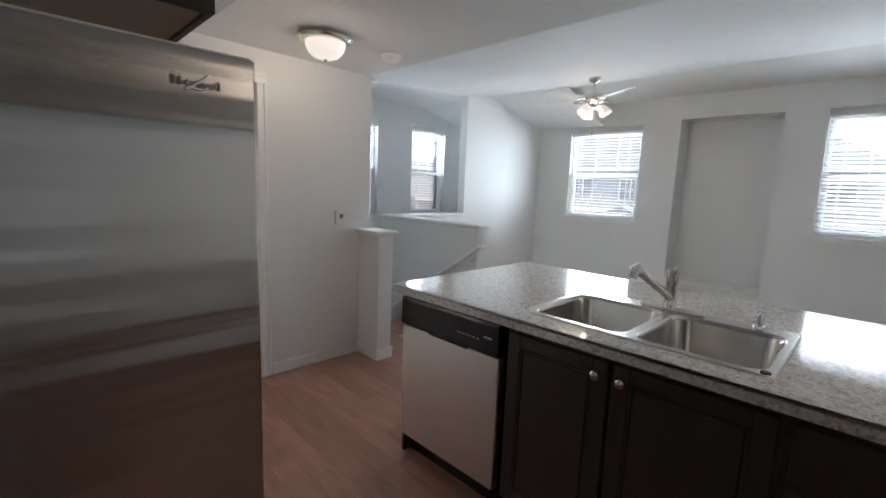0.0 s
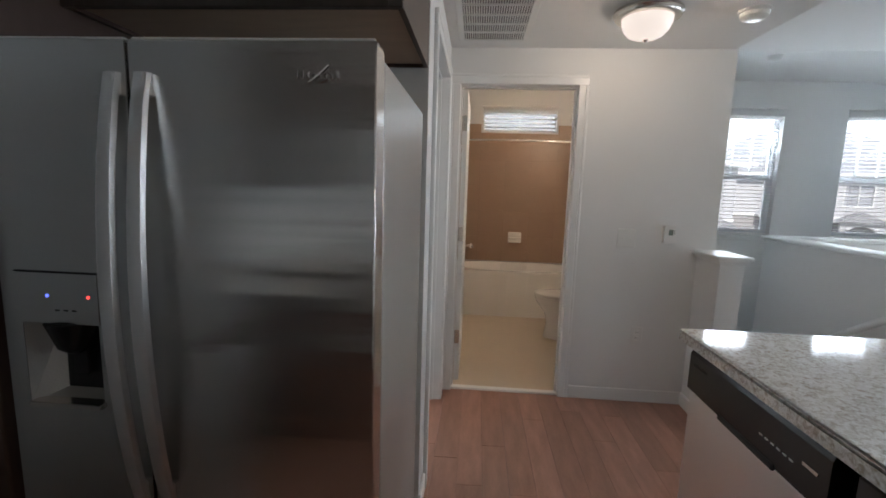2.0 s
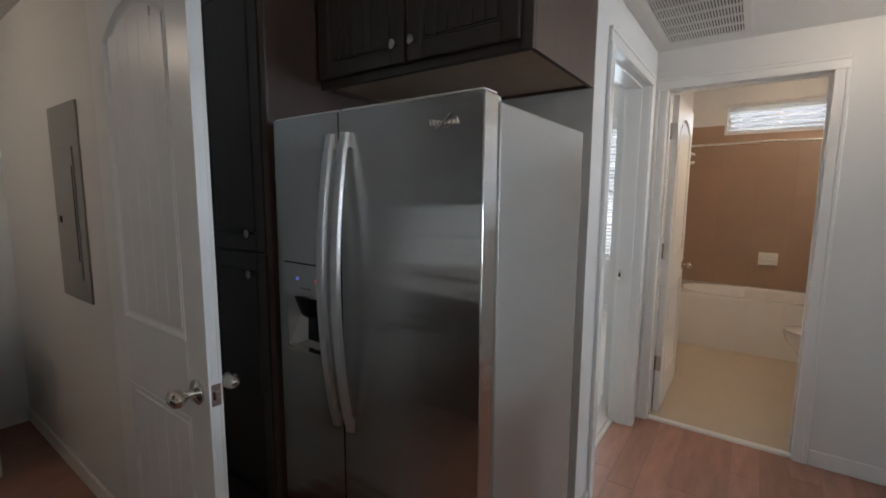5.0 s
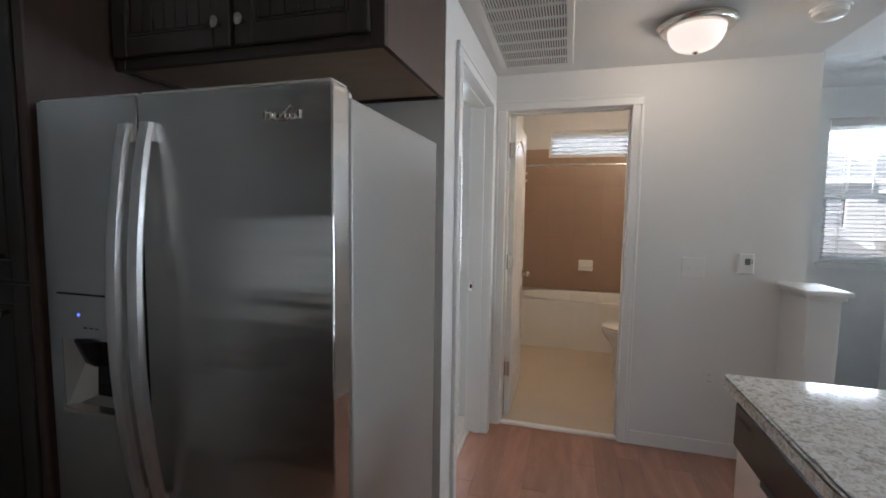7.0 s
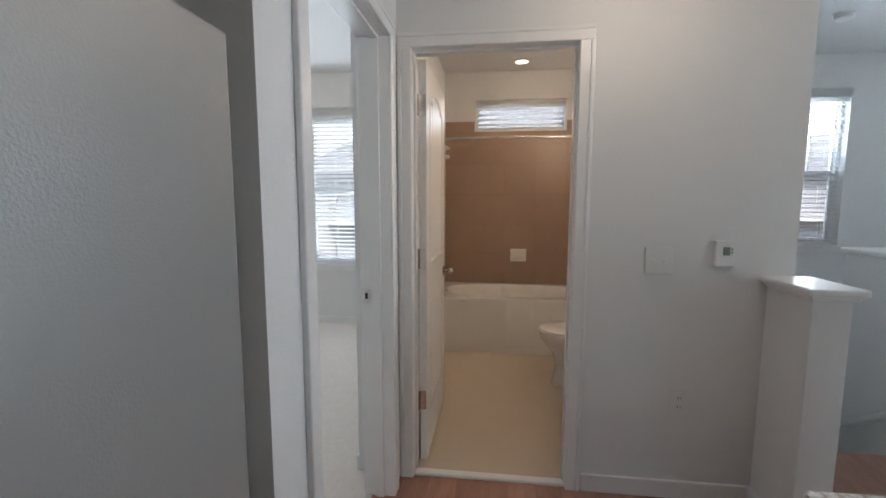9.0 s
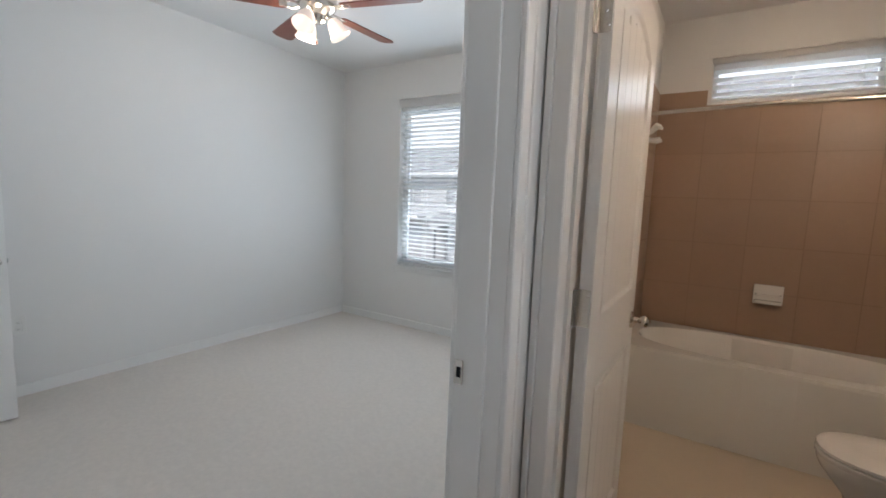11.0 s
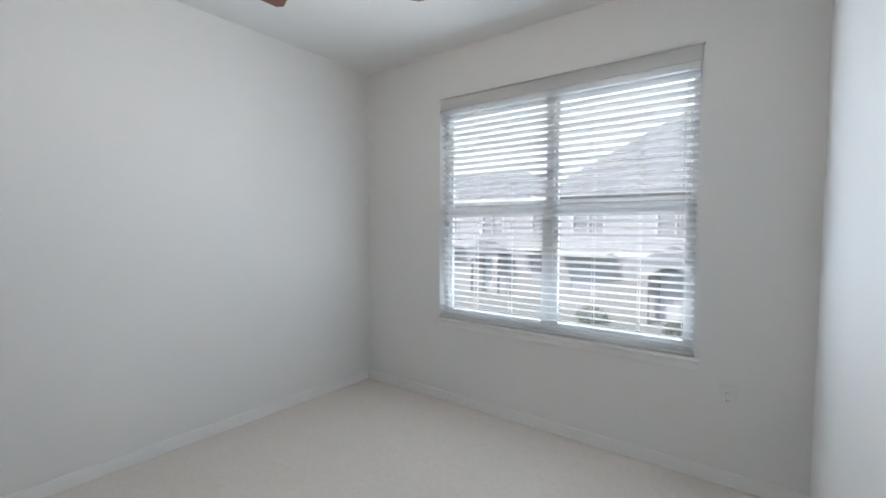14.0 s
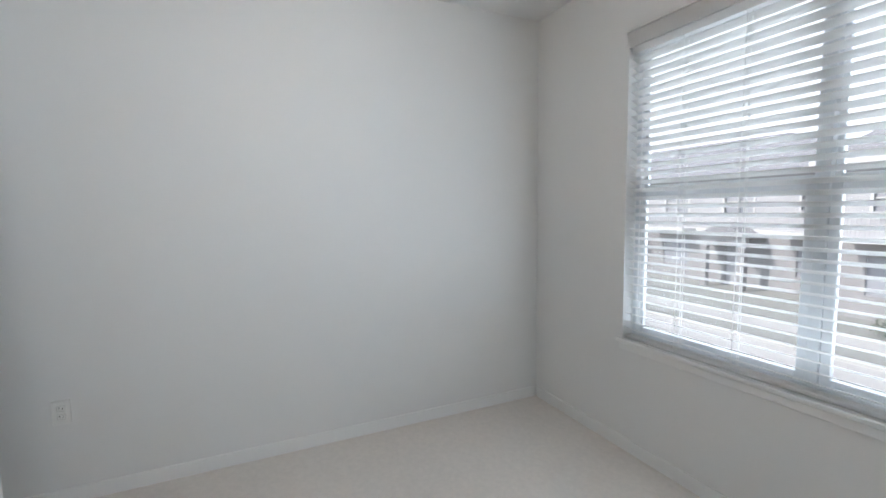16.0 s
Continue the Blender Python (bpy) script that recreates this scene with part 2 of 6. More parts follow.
def part(name, bm, mat, parent=None, label="", category="", kind="", group="", smooth=False, at=None, local=False):
    """One mesh object. Coordinates are the world's, or with local=True the parent's."""
    me = bpy.data.meshes.new(name)
    base = Vector(at) if at else Vector((0, 0, 0))
    sub = base if local else (base if parent is None else origin(parent) + base)
    if not local or at:
        for v in bm.verts:
            v.co -= sub
    bmesh.ops.recalc_face_normals(bm, faces=bm.faces[:])
    if smooth:
        for f in bm.faces:
            f.smooth = f.calc_area() < 0.03
        for e in bm.edges:
            if len(e.link_faces) == 2 and e.calc_face_angle(0) > 0.7:
                e.smooth = False
    bm.to_mesh(me)
    bm.free()
    me.materials.append(M[mat])
    ob = new(name, me)
    ob.location = base
    ob.parent = parent
    return tagged(ob, label, category, group, kind)


def thing(name, x, y, z, label="", category="", group="", kind="", parent=None):
    ob = new(name)
    ob.location = (x, y, z)
    if parent is not None:
        ob.parent = parent
        ob.location = Vector((x, y, z)) - origin(parent)
    ob.empty_display_size = 0.1
    return tagged(ob, label, category, group, kind)


def box(bm, x0, x1, y0, y1, z0, z1, bev=0.0, seg=1):
    x0, x1, y0, y1, z0, z1 = min(x0, x1), max(x0, x1), min(y0, y1), max(y0, y1), min(z0, z1), max(z0, z1)
    v = [bm.verts.new(c) for c in itertools.product((x0, x1), (y0, y1), (z0, z1))]
    fs = [bm.faces.new([v[i] for i in q]) for q in ((0, 1, 3, 2), (4, 6, 7, 5), (0, 4, 5, 1), (2, 3, 7, 6), (0, 2, 6, 4), (1, 5, 7, 3))]
    if bev:
        es = list({e for f in fs for e in f.edges})
        bmesh.ops.bevel(bm, geom=es, offset=bev, segments=seg, affect="EDGES", profile=0.5)
    return bm


def B(*a, **k):
    return box(bmesh.new(), *a, **k)


def lathe(bm, prof, m=None, seg=24):
    """prof: (radius, height) pairs round the z axis, then moved by m."""
    rings = []
    for r, z in prof:
        if r < 1e-6:
            rings.append([bm.verts.new((0, 0, z))])
        else:
            rings.append([bm.verts.new((r * math.cos(2 * math.pi * i / seg), r * math.sin(2 * math.pi * i / seg), z)) for i in range(seg)])
    for a, b in zip(rings, rings[1:]):
        for i in range(seg):
            j = (i + 1) % seg
            if len(a) == 1 and len(b) == 1:
                continue
            if len(a) == 1:
                bm.faces.new((a[0], b[i], b[j]))
            elif len(b) == 1:
                bm.faces.new((a[i], a[j], b[0]))
            else:
                bm.faces.new((a[i], a[j], b[j], b[i]))
    if m is not None:
        bmesh.ops.transform(bm, matrix=m, verts=[v for r in rings for v in r])
    return bm


def tube(bm, pts, r, seg=10, flat=1.0, cap=True):
    """A rod along pts; r may be a list. flat squeezes it across its second axis."""
    pts = [Vector(p) for p in pts]
    rs = r if isinstance(r, (list, tuple)) else [r] * len(pts)
    rings, up = [], None
    for i, p in enumerate(pts):
        d = (pts[min(i + 1, len(pts) - 1)] - pts[max(i - 1, 0)]).normalized()
        if up is None:
            up = d.orthogonal().normalized() if abs(d.z) > 0.9 or True else Vector((0, 0, 1))
        up = (up - d * up.dot(d)).normalized()
        side = d.cross(up)
        rings.append([bm.verts.new(p + rs[i] * (math.cos(2 * math.pi * k / seg) * up + flat * math.sin(2 * math.pi * k / seg) * side)) for k in range(seg)])
    for a, b in zip(rings, rings[1:]):
        for k in range(seg):
            bm.faces.new((a[k], a[(k + 1) % seg], b[(k + 1) % seg], b[k]))
    if cap:
        bm.faces.new(rings[0][::-1])
        bm.faces.new(rings[-1])
    return bm


def grid_wall(name, axis, p0, p1, a0, a1, z0, z1, holes=(), mat="wall", kind="structure"):
    """A wall across axis from p0 to p1, along the other axis from a0 to a1, with holes (a0, a1, z0, z1) through it."""
    A = sorted({a0, a1, *[c for h in holes for c in h[:2] if a0 < c < a1]})
    Z = sorted({z0, z1, *[c for h in holes for c in h[2:] if z0 < c < z1]})
    solid = {}
    for i in range(len(A) - 1):
        for j in range(len(Z) - 1):
            ca, cz = (A[i] + A[i + 1]) / 2, (Z[j] + Z[j + 1]) / 2
            solid[i, j] = not any(h[0] < ca < h[1] and h[2] < cz < h[3] for h in holes)
    bm = bmesh.new()
    cache = {}

    def V(i, j, s):
        if (i, j, s) not in cache:
            p = p1 if s else p0
            cache[i, j, s] = bm.verts.new((p, A[i], Z[j]) if axis == "x" else (A[i], p, Z[j]))
        return cache[i, j, s]
    for (i, j), ok in solid.items():
        if not ok:
            continue
        bm.faces.new([V(i, j, 0), V(i + 1, j, 0), V(i + 1, j + 1, 0), V(i, j + 1, 0)])
        bm.faces.new([V(i, j, 1), V(i + 1, j, 1), V(i + 1, j + 1, 1), V(i, j + 1, 1)])
        for di, dj, e in ((-1, 0, ((0, 0), (0, 1))), (1, 0, ((1, 0), (1, 1))), (0, -1, ((0, 0), (1, 0))), (0, 1, ((0, 1), (1, 1)))):
            if not solid.get((i + di, j + dj), False):
                (a, b), (c, d) = e
                bm.faces.new([V(i + a, j + b, 0), V(i + c, j + d, 0), V(i + c, j + d, 1), V(i + a, j + b, 1)])
    return part(name, bm, mat, kind=kind)


# ---- structure ----
XW2, XB2 = -0.09, -0.21      # hall and bedroom faces of the wall with the bedroom door
YW, YN = 0.0, 2.53           # hall face of the bathroom wall, inner face of the outer wall
TOP = 3.05
# floors
part("floor_hall", B(-0.215, 5.7, -5.2, YW + 0.06, -0.12, -0.008), "plank_gap", kind="structure")
part("floor_utility", B(-3.2, -1.3, -5.2, -2.25, -0.12, -0.002), "plank", kind="structure")
part("floor_bedroom", B(-3.4, -0.215, -1.9, 2.6, -0.12, 0.012), "carpet", kind="structure")
part("floor_bath", B(-0.18, 1.40, 0.06, 2.6, -0.12, 0.004), "vinyl", kind="structure")
# outer wall to the north, with its windows
WB = (-2.53, -0.80, 0.655, 2.25)
WT = (0.145, 1.015, 2.065, 2.32)
WS1 = (2.85, 3.55, 0.94, 2.31)
WS2 = (4.23, 4.98, 0.94, 2.31)
WL1 = (-0.56, 0.50, 1.03, 2.27)
WL2 = (-3.55, -2.48, 1.03, 2.30)
grid_wall("wall_north", "y", YN, YN + 0.16, -3.5, 5.86, -2.9, TOP, [WB, WT, WS1, WS2])
grid_wall("wall_east", "x", 5.7, 5.86, -5.36, YN, -2.9, TOP, [WL1, WL2, (-2.09, -1.03, 0.26, 2.37)])
# niche in the east wall
for q in ((5.86, 6.16, -2.21, -2.09, 0.14, 2.49), (5.86, 6.16, -1.03, -0.91, 0.14, 2.49), (5.86, 6.16, -2.09, -1.03, 2.37, 2.49),
          (5.86, 6.16, -2.09, -1.03, 0.14, 0.26), (6.04, 6.16, -2.09, -1.03, 0.26, 2.37)):
    part("wall_niche", B(*q), "wall", kind="structure")
part("niche_sill", B(5.66, 6.04, -2.09, -1.03, 0.262, 0.30, 0.006), "wall", kind="structure")
# wall with the bathroom door
DB = (-0.026, 0.71, -0.1, 2.035)
grid_wall("wall_bath", "y", YW, YW + 0.12, XB2, 1.62, -0.1, TOP, [DB])
# wall with the bedroom door
DR = (-0.965, -0.155, -0.1, 2.035)
grid_wall("wall_hall_west", "x", XB2, XW2, -1.18, YW, -0.1, TOP, [DR])
grid_wall("wall_bed_bath", "x", -0.30, -0.18, 0.12, YN, -0.1, TOP)
part("wall_bed_jog", B(-0.30, XB2, 0.0, 0.12, -0.1, TOP), "wall", kind="structure")
grid_wall("wall_bath_east", "x", 1.34, 1.62, 0.12, YN, -2.9, TOP)
grid_wall("wall_alcove", "y", -1.18, -1.14, -1.48, XB2, -0.1, TOP)
grid_wall("wall_bed_west", "x", -3.48, -3.32, -2.0, YN, -0.1, TOP)
grid_wall("wall_bed_south", "y", -1.14, -1.02, -3.32, XB2, -0.1, TOP, [(-2.97, -2.26, -0.1, 2.035)])
grid_wall("wall_closet_back", "y", -2.0, -1.88, -3.32, -1.6, -0.1, TOP)
grid_wall("wall_closet_side", "x", -1.6, -1.48, -2.18, -1.14, -0.1, TOP)
bm = bmesh.new()
box(bm, -3.30, -1.62, -1.86, -1.50, 1.70, 1.72, 0.003)
part("closet_shelf", bm, "trim", kind="structure")
# utility room
grid_wall("wall_utility_north", "y", -2.30, -2.18, -3.2, -1.24, -0.1, TOP)
grid_wall("wall_utility_west", "x", -3.3, -3.15, -5.2, -2.30, -0.1, TOP)
grid_wall("wall_kitchen_west", "x", -1.36, -1.24, -5.2, -2.30, -0.1, TOP, [(-2.99, -2.365, -0.1, 2.035)])
grid_wall("wall_south", "y", -5.36, -5.2, -3.3, 5.7, -2.9, TOP)
# stair enclosure and half walls
grid_wall("wall_living_north", "y", 1.06, 1.18, 3.93, 5.7, -0.1, TOP)
part("half_wall_stair", B(2.66, 2.78, -0.30, 1.18, -2.9, 1.02), "wall", kind="structure")
part("half_wall_landing", B(2.78, 3.93, 1.06, 1.18, -0.1, 1.02), "wall", kind="structure")
part("half_wall_cap", B(2.635, 2.805, -0.33, 1.205, 1.02, 1.055, 0.008), "trim", kind="structure")
part("half_wall_cap", B(2.805, 3.93, 1.035, 1.205, 1.02, 1.055, 0.008), "trim", kind="structure")
part("wall_stair_foot", B(1.62, 5.7, 2.40, 2.53, -2.9, -2.0), "wall", kind="structure")
# ceilings
bm = bmesh.new()


def prism(bm, pts, dz):
    lo = [bm.verts.new(p) for p in pts]
    hi = [bm.verts.new((p[0], p[1], p[2] + dz)) for p in pts]
    bm.faces.new(lo)
    bm.faces.new(hi[::-1])
    n = len(pts)
    for i in range(n):
        bm.faces.new((lo[i], hi[i], hi[(i + 1) % n], lo[(i + 1) % n]))
    return bm


S = 0.15
VX = lambda x: 2.25 + S * (x - 1.6)
part("ceiling_hall", B(XW2, 1.6, -1.18, 0.0, 2.25, 2.33), "ceiling", kind="structure")
part("ceiling_kitchen", B(-1.3, 1.6, -5.2, -1.18, 2.25, 2.33), "ceiling", kind="structure")
part("ceiling_pantry", B(-1.48, -1.3, -2.18, -1.18, 2.25, 2.33), "ceiling", kind="structure")
part("ceiling_living", prism(bm, [(1.6, -5.2, VX(1.6)), (4.75, -5.2, VX(4.75)), (4.75, 1.06, VX(4.75)), (3.93, 1.06, VX(3.93)), (1.62, 0.0, VX(1.62)), (1.6, 0.0, VX(1.6))], 0.08), "ceiling", kind="structure")
part("ceiling_living_edge", prism(bmesh.new(), [(4.75, -5.2, VX(4.75)), (5.7, -5.2, 2.66), (5.7, 1.06, 2.66), (4.75, 1.06, VX(4.75))], 0.08), "ceiling", kind="structure")
part("ceiling_stair_riser", prism(bmesh.new(), [(1.62, 0.0, VX(1.62)), (3.93, 1.06, VX(3.93)), (3.93, 1.12, VX(3.93)), (1.62, 0.06, VX(1.62))], 0.6), "ceiling", kind="structure")
part("ceiling_stair", B(1.62, 4.4, 0.0, YN, 2.68, 2.76), "ceiling", kind="structure")
part("ceiling_stair_slope", prism(bmesh.new(), [(4.4, 0.0, 2.68), (5.7, 0.0, 2.36), (5.7, YN, 2.36), (4.4, YN, 2.68)], 0.08), "ceiling", kind="structure")
part("ceiling_bath", B(-0.18, 1.34, 0.12, YN, 2.63, 2.71), "ceiling", kind="structure")
part("ceiling_bedroom", B(-3.32, -0.30, -1.88, YN, 2.675, 2.755), "ceiling", kind="structure")
part("ceiling_bedroom", B(-0.30, XB2, -1.02, 0.0, 2.675, 2.755), "ceiling", kind="structure")
part("ceiling_utility", B(-3.15, -1.36, -5.2, -2.30, 2.30, 2.38), "ceiling", kind="structure")
# unseen slab over every room, added to stop sky light leaking in
part("roof_light_block", B(-3.6, 6.3, -5.4, 2.75, TOP, TOP + 0.15), "shingle", kind="structure")
part("wall_north_eave", B(-3.6, 6.3, 2.75, 3.05, TOP - 0.1, TOP + 0.05), "outtrim", kind="structure")

# ---- baseboards, casings and jambs ----


def baseboard(axis, p, side, a0, a1, h=0.085, t=0.013):
    bm = bmesh.new()
    q = p + side * t
    pa = sorted((p, q))
    if axis == "y":
        box(bm, a0, a1, pa[0], pa[1], 0, h, 0.003)
    else:
        box(bm, pa[0], pa[1], a0, a1, 0, h, 0.003)
    return part("baseboard", bm, "trim", kind="structure")


baseboard("y", YW, -1, 0.775, 1.50)
baseboard("x", XW2, 1, -1.178, -1.03)
baseboard("y", YN, -1, -3.30, -0.31)
baseboard("x", -3.32, 1, -1.0, 2.515)
baseboard("x", -0.30, -1, 0.0, 2.515)
baseboard("y", -2.30, -1, -3.13, -1.37)
baseboard("x", -3.15, 1, -5.2, -2.32)
baseboard("y", -1.02, 1, -2.19, -0.30)
baseboard("y", 1.06, -1, 3.95, 5.69)
baseboard("x", 5.7, -1, -5.2, -2.2)
baseboard("x", 5.7, -1, -0.9, 1.04)


def casing(name, axis, face, side, a0, a1, top, w=0.062, t=0.018):
    """Moulded trim round a door opening: two legs and a head, with a raised outer edge."""
    root = thing(name, *((a0, face, 0) if axis == "y" else (face, a0, 0)), kind="structure")

    def piece(u0, u1, z0, z1, outer):
        bm = bmesh.new()
        f1, f2 = face + side * t * 0.86, face + side * t
        ou = {"l": (u0, u0 + 0.018), "r": (u1 - 0.018, u1)}.get(outer)
        ins = {"l": (u0 + 0.018, u1), "r": (u0, u1 - 0.018)}.get(outer)

        def bx(u, v, za, zb, f):
            if axis == "y":
                box(bm, u, v, face, f, za, zb, 0.003)
            else:
                box(bm, face, f, u, v, za, zb, 0.003)
        if outer == "t":
            bx(u0, u1, z0, z1 - 0.018, f1)
            bx(u0, u1, z1 - 0.018, z1, f2)
        else:
            bx(*ou, z0, z1, f2)
            bx(*ins, z0, z1, f1)
        part("casing", bm, "trim", root)
    piece(a0 - w, a0, 0, top, "l")
    piece(a1, a1 + w, 0, top, "r")
    piece(a0 - w, a1 + w, top, top + w, "t")
    return root


casing("door_trim", "y", YW, -1, DB[0] + 0.004, DB[1] - 0.004, DB[3] - 0.004)
casing("door_trim", "y", YW + 0.12, 1, DB[0] + 0.004, DB[1] - 0.004, DB[3] - 0.004)
casing("door_trim", "x", XW2, 1, DR[0] + 0.004, DR[1] - 0.004, DR[3] - 0.004)
part("floor_pantry", B(-1.48, -1.3, -2.18, -1.18, -0.12, -0.002), "plank", kind="structure")
part("floor_kitchen", B(-1.3, -0.215, -5.2, -1.18, -0.12, -0.008), "plank_gap", kind="structure")
casing("door_trim", "x", XB2, -1, DR[0] + 0.004, DR[1] - 0.004, DR[3] - 0.004)
casing("door_trim", "x", -1.24, 1, -2.986, -2.369, 2.031)


def jamb(name, axis, p0, p1, a0, a1, top, stop):
    """Lining of a door opening with its stop."""
    root = thing(name, *((a0, p0, 0) if axis == "y" else (p0, a0, 0)), kind="structure")
    s0, s1 = stop
    for nm, u0, u1, z0, z1, su0, su1, sz0 in (("jamb", a0, a0 + 0.004, 0, top, a0 + 0.004, a0 + 0.014, 0), ("jamb", a1 - 0.004, a1, 0, top, a1 - 0.014, a1 - 0.004, 0), ("head", a0 + 0.004, a1 - 0.004, top - 0.004, top, a0 + 0.014, a1 - 0.014, top - 0.014)):
        bm = bmesh.new()
        for (q0, q1, ua, ub, za, zb) in ((p0 - 0.001, p1 + 0.001, u0, u1, z0, z1), (s0, s1, su0, su1, sz0, top - 0.004)):
            if axis == "y":
                box(bm, ua, ub, q0, q1, za, zb)
            else:
                box(bm, q0, q1, ua, ub, za, zb)
        part(nm, bm, "trim", root)
    return root


jamb("door_frame_bath", "y", YW, YW + 0.12, DB[0], DB[1], DB[3], (0.045, 0.078))
jb = jamb("door_frame_bedroom", "x", XB2, XW2, DR[0], DR[1], DR[3], (-0.168, -0.13))
bm = bmesh.new()
box(bm, -0.209, -0.187, -0.1625, -0.160, 0.910, 0.970, 0.0008)
part("strike_plate", bm, "nickel", jb, "satin nickel strike plate")
# near-black block on the plate paints the hole's shade
part("latch_hole", B(-0.203, -0.192, -0.1632, -0.1622, 0.928, 0.953), "dark", jb, "dark patch for the shade in the latch hole")
part("threshold", B(-0.021, 0.705, 0.010, 0.055, -0.01, 0.014, 0.005), "trim", kind="structure")
part("carpet_edge", B(-0.2145, -0.186, -0.961, -0.159, -0.01, 0.010, 0.003), "carpet", kind="structure")

# wood planks of the hall and kitchen floor, within reach of the walk
FLOOR = thing("plank_floor", 0.4, -1.9, 0, kind="structure")
plank_mesh = None
rnd = random.Random(4)
PW, PL = 0.125, 0.9
proto = {}
for col in range(0, 20):
    x0 = -0.186 + col * PW
    x1 = x0 + PW
    if x0 > 2.0:
        break
    y = YW + 0.010 + rnd.uniform(0.05, 0.8)
    while y > -3.35:
        L0 = rnd.choice((0.9, 1.2))
        ya, yb = y - L0, y
        y = ya
        yb = min(yb, YW + 0.010)
        if yb - ya < 0.004:
            continue
        Lr = round(yb - ya, 3)
        if Lr not in proto:
            o = part("plank", B(0, PW - 0.0012, 0, Lr - 0.0012, -0.008, 0.0, 0.0003), "plank", FLOOR, local=True)
            proto[Lr] = o.data
        else:
            o = new("plank", proto[Lr])
            o.parent = FLOOR
        o.location = Vector((x0, ya, 0)) - FLOOR.location
part("floor_kitchen_boards", B(-1.3, -0.187, -3.35, -1.19, -0.0079, 0.0), "plank", kind="structure")
part("floor_stair_landing", B(1.62, 2.66, -0.3, 0.5, -0.12, -0.004), "plank", kind="structure")
part("floor_living", B(2.001, 5.7, -5.2, 0.06, -0.01, 0.006), "carpet", kind="structure")
part("floor_living_north", B(2.78, 5.7, 0.06, 1.06, -0.12, 0.006), "carpet", kind="structure")


# ---- post at the stairs ----
post = thing("stair_post", 1.63, -0.15, 0, kind="structure")
part("post_body", B(1.515, 1.650, -0.275, -0.001, 0, 1.0, 0.002), "wall", post)
bm = bmesh.new()
box(bm, 1.500, 1.665, -0.292, -0.001, 1.0, 1.018, 0.004)
box(bm, 1.482, 1.683, -0.31, -0.001, 1.018, 1.045, 0.008, 2)
part("post_cap", bm, "trim", post)
part("post_base", B(1.502, 1.663, -0.288, -0.002, 0, 0.085, 0.003), "trim", post)

# handrail on the half wall
rail = thing("handrail", 2.6, -0.36, 0.87, "white painted handrail on metal brackets running down the half wall", "handrail")
bm = bmesh.new()
tube(bm, [(2.59, -0.40, 0.86), (2.59, 0.1, 0.53), (2.59, 1.1, -0.15)], 0.024, 12)
tube(bm, [(2.59, -0.392, 0.856), (2.655, -0.392, 0.856)], 0.020, 10)
part("rail", bm, "wall", rail, smooth=True)
for yy in (-0.28, 0.62):
    zz = 0.86 - (yy + 0.40) * 0.66 - 0.02
    part("bracket", tube(bmesh.new(), [(2.655, yy, zz - 0.06), (2.61, yy, zz - 0.05), (2.59, yy, zz)], 0.007, 8), "nickel", rail, smooth=True)
# stair flight
stairs = thing("stairs", 2.14, 0.5, -0.2, "carpeted stair flight going down beside a half wall", "stairs")
for k in range(8):
    part("step", B(1.622, 2.658, 0.5 + k * 0.24, 0.5 + (k + 1) * 0.24, -0.3 - 0.18 * k, -0.18 * (k + 1), 0.01), "carpet", stairs)


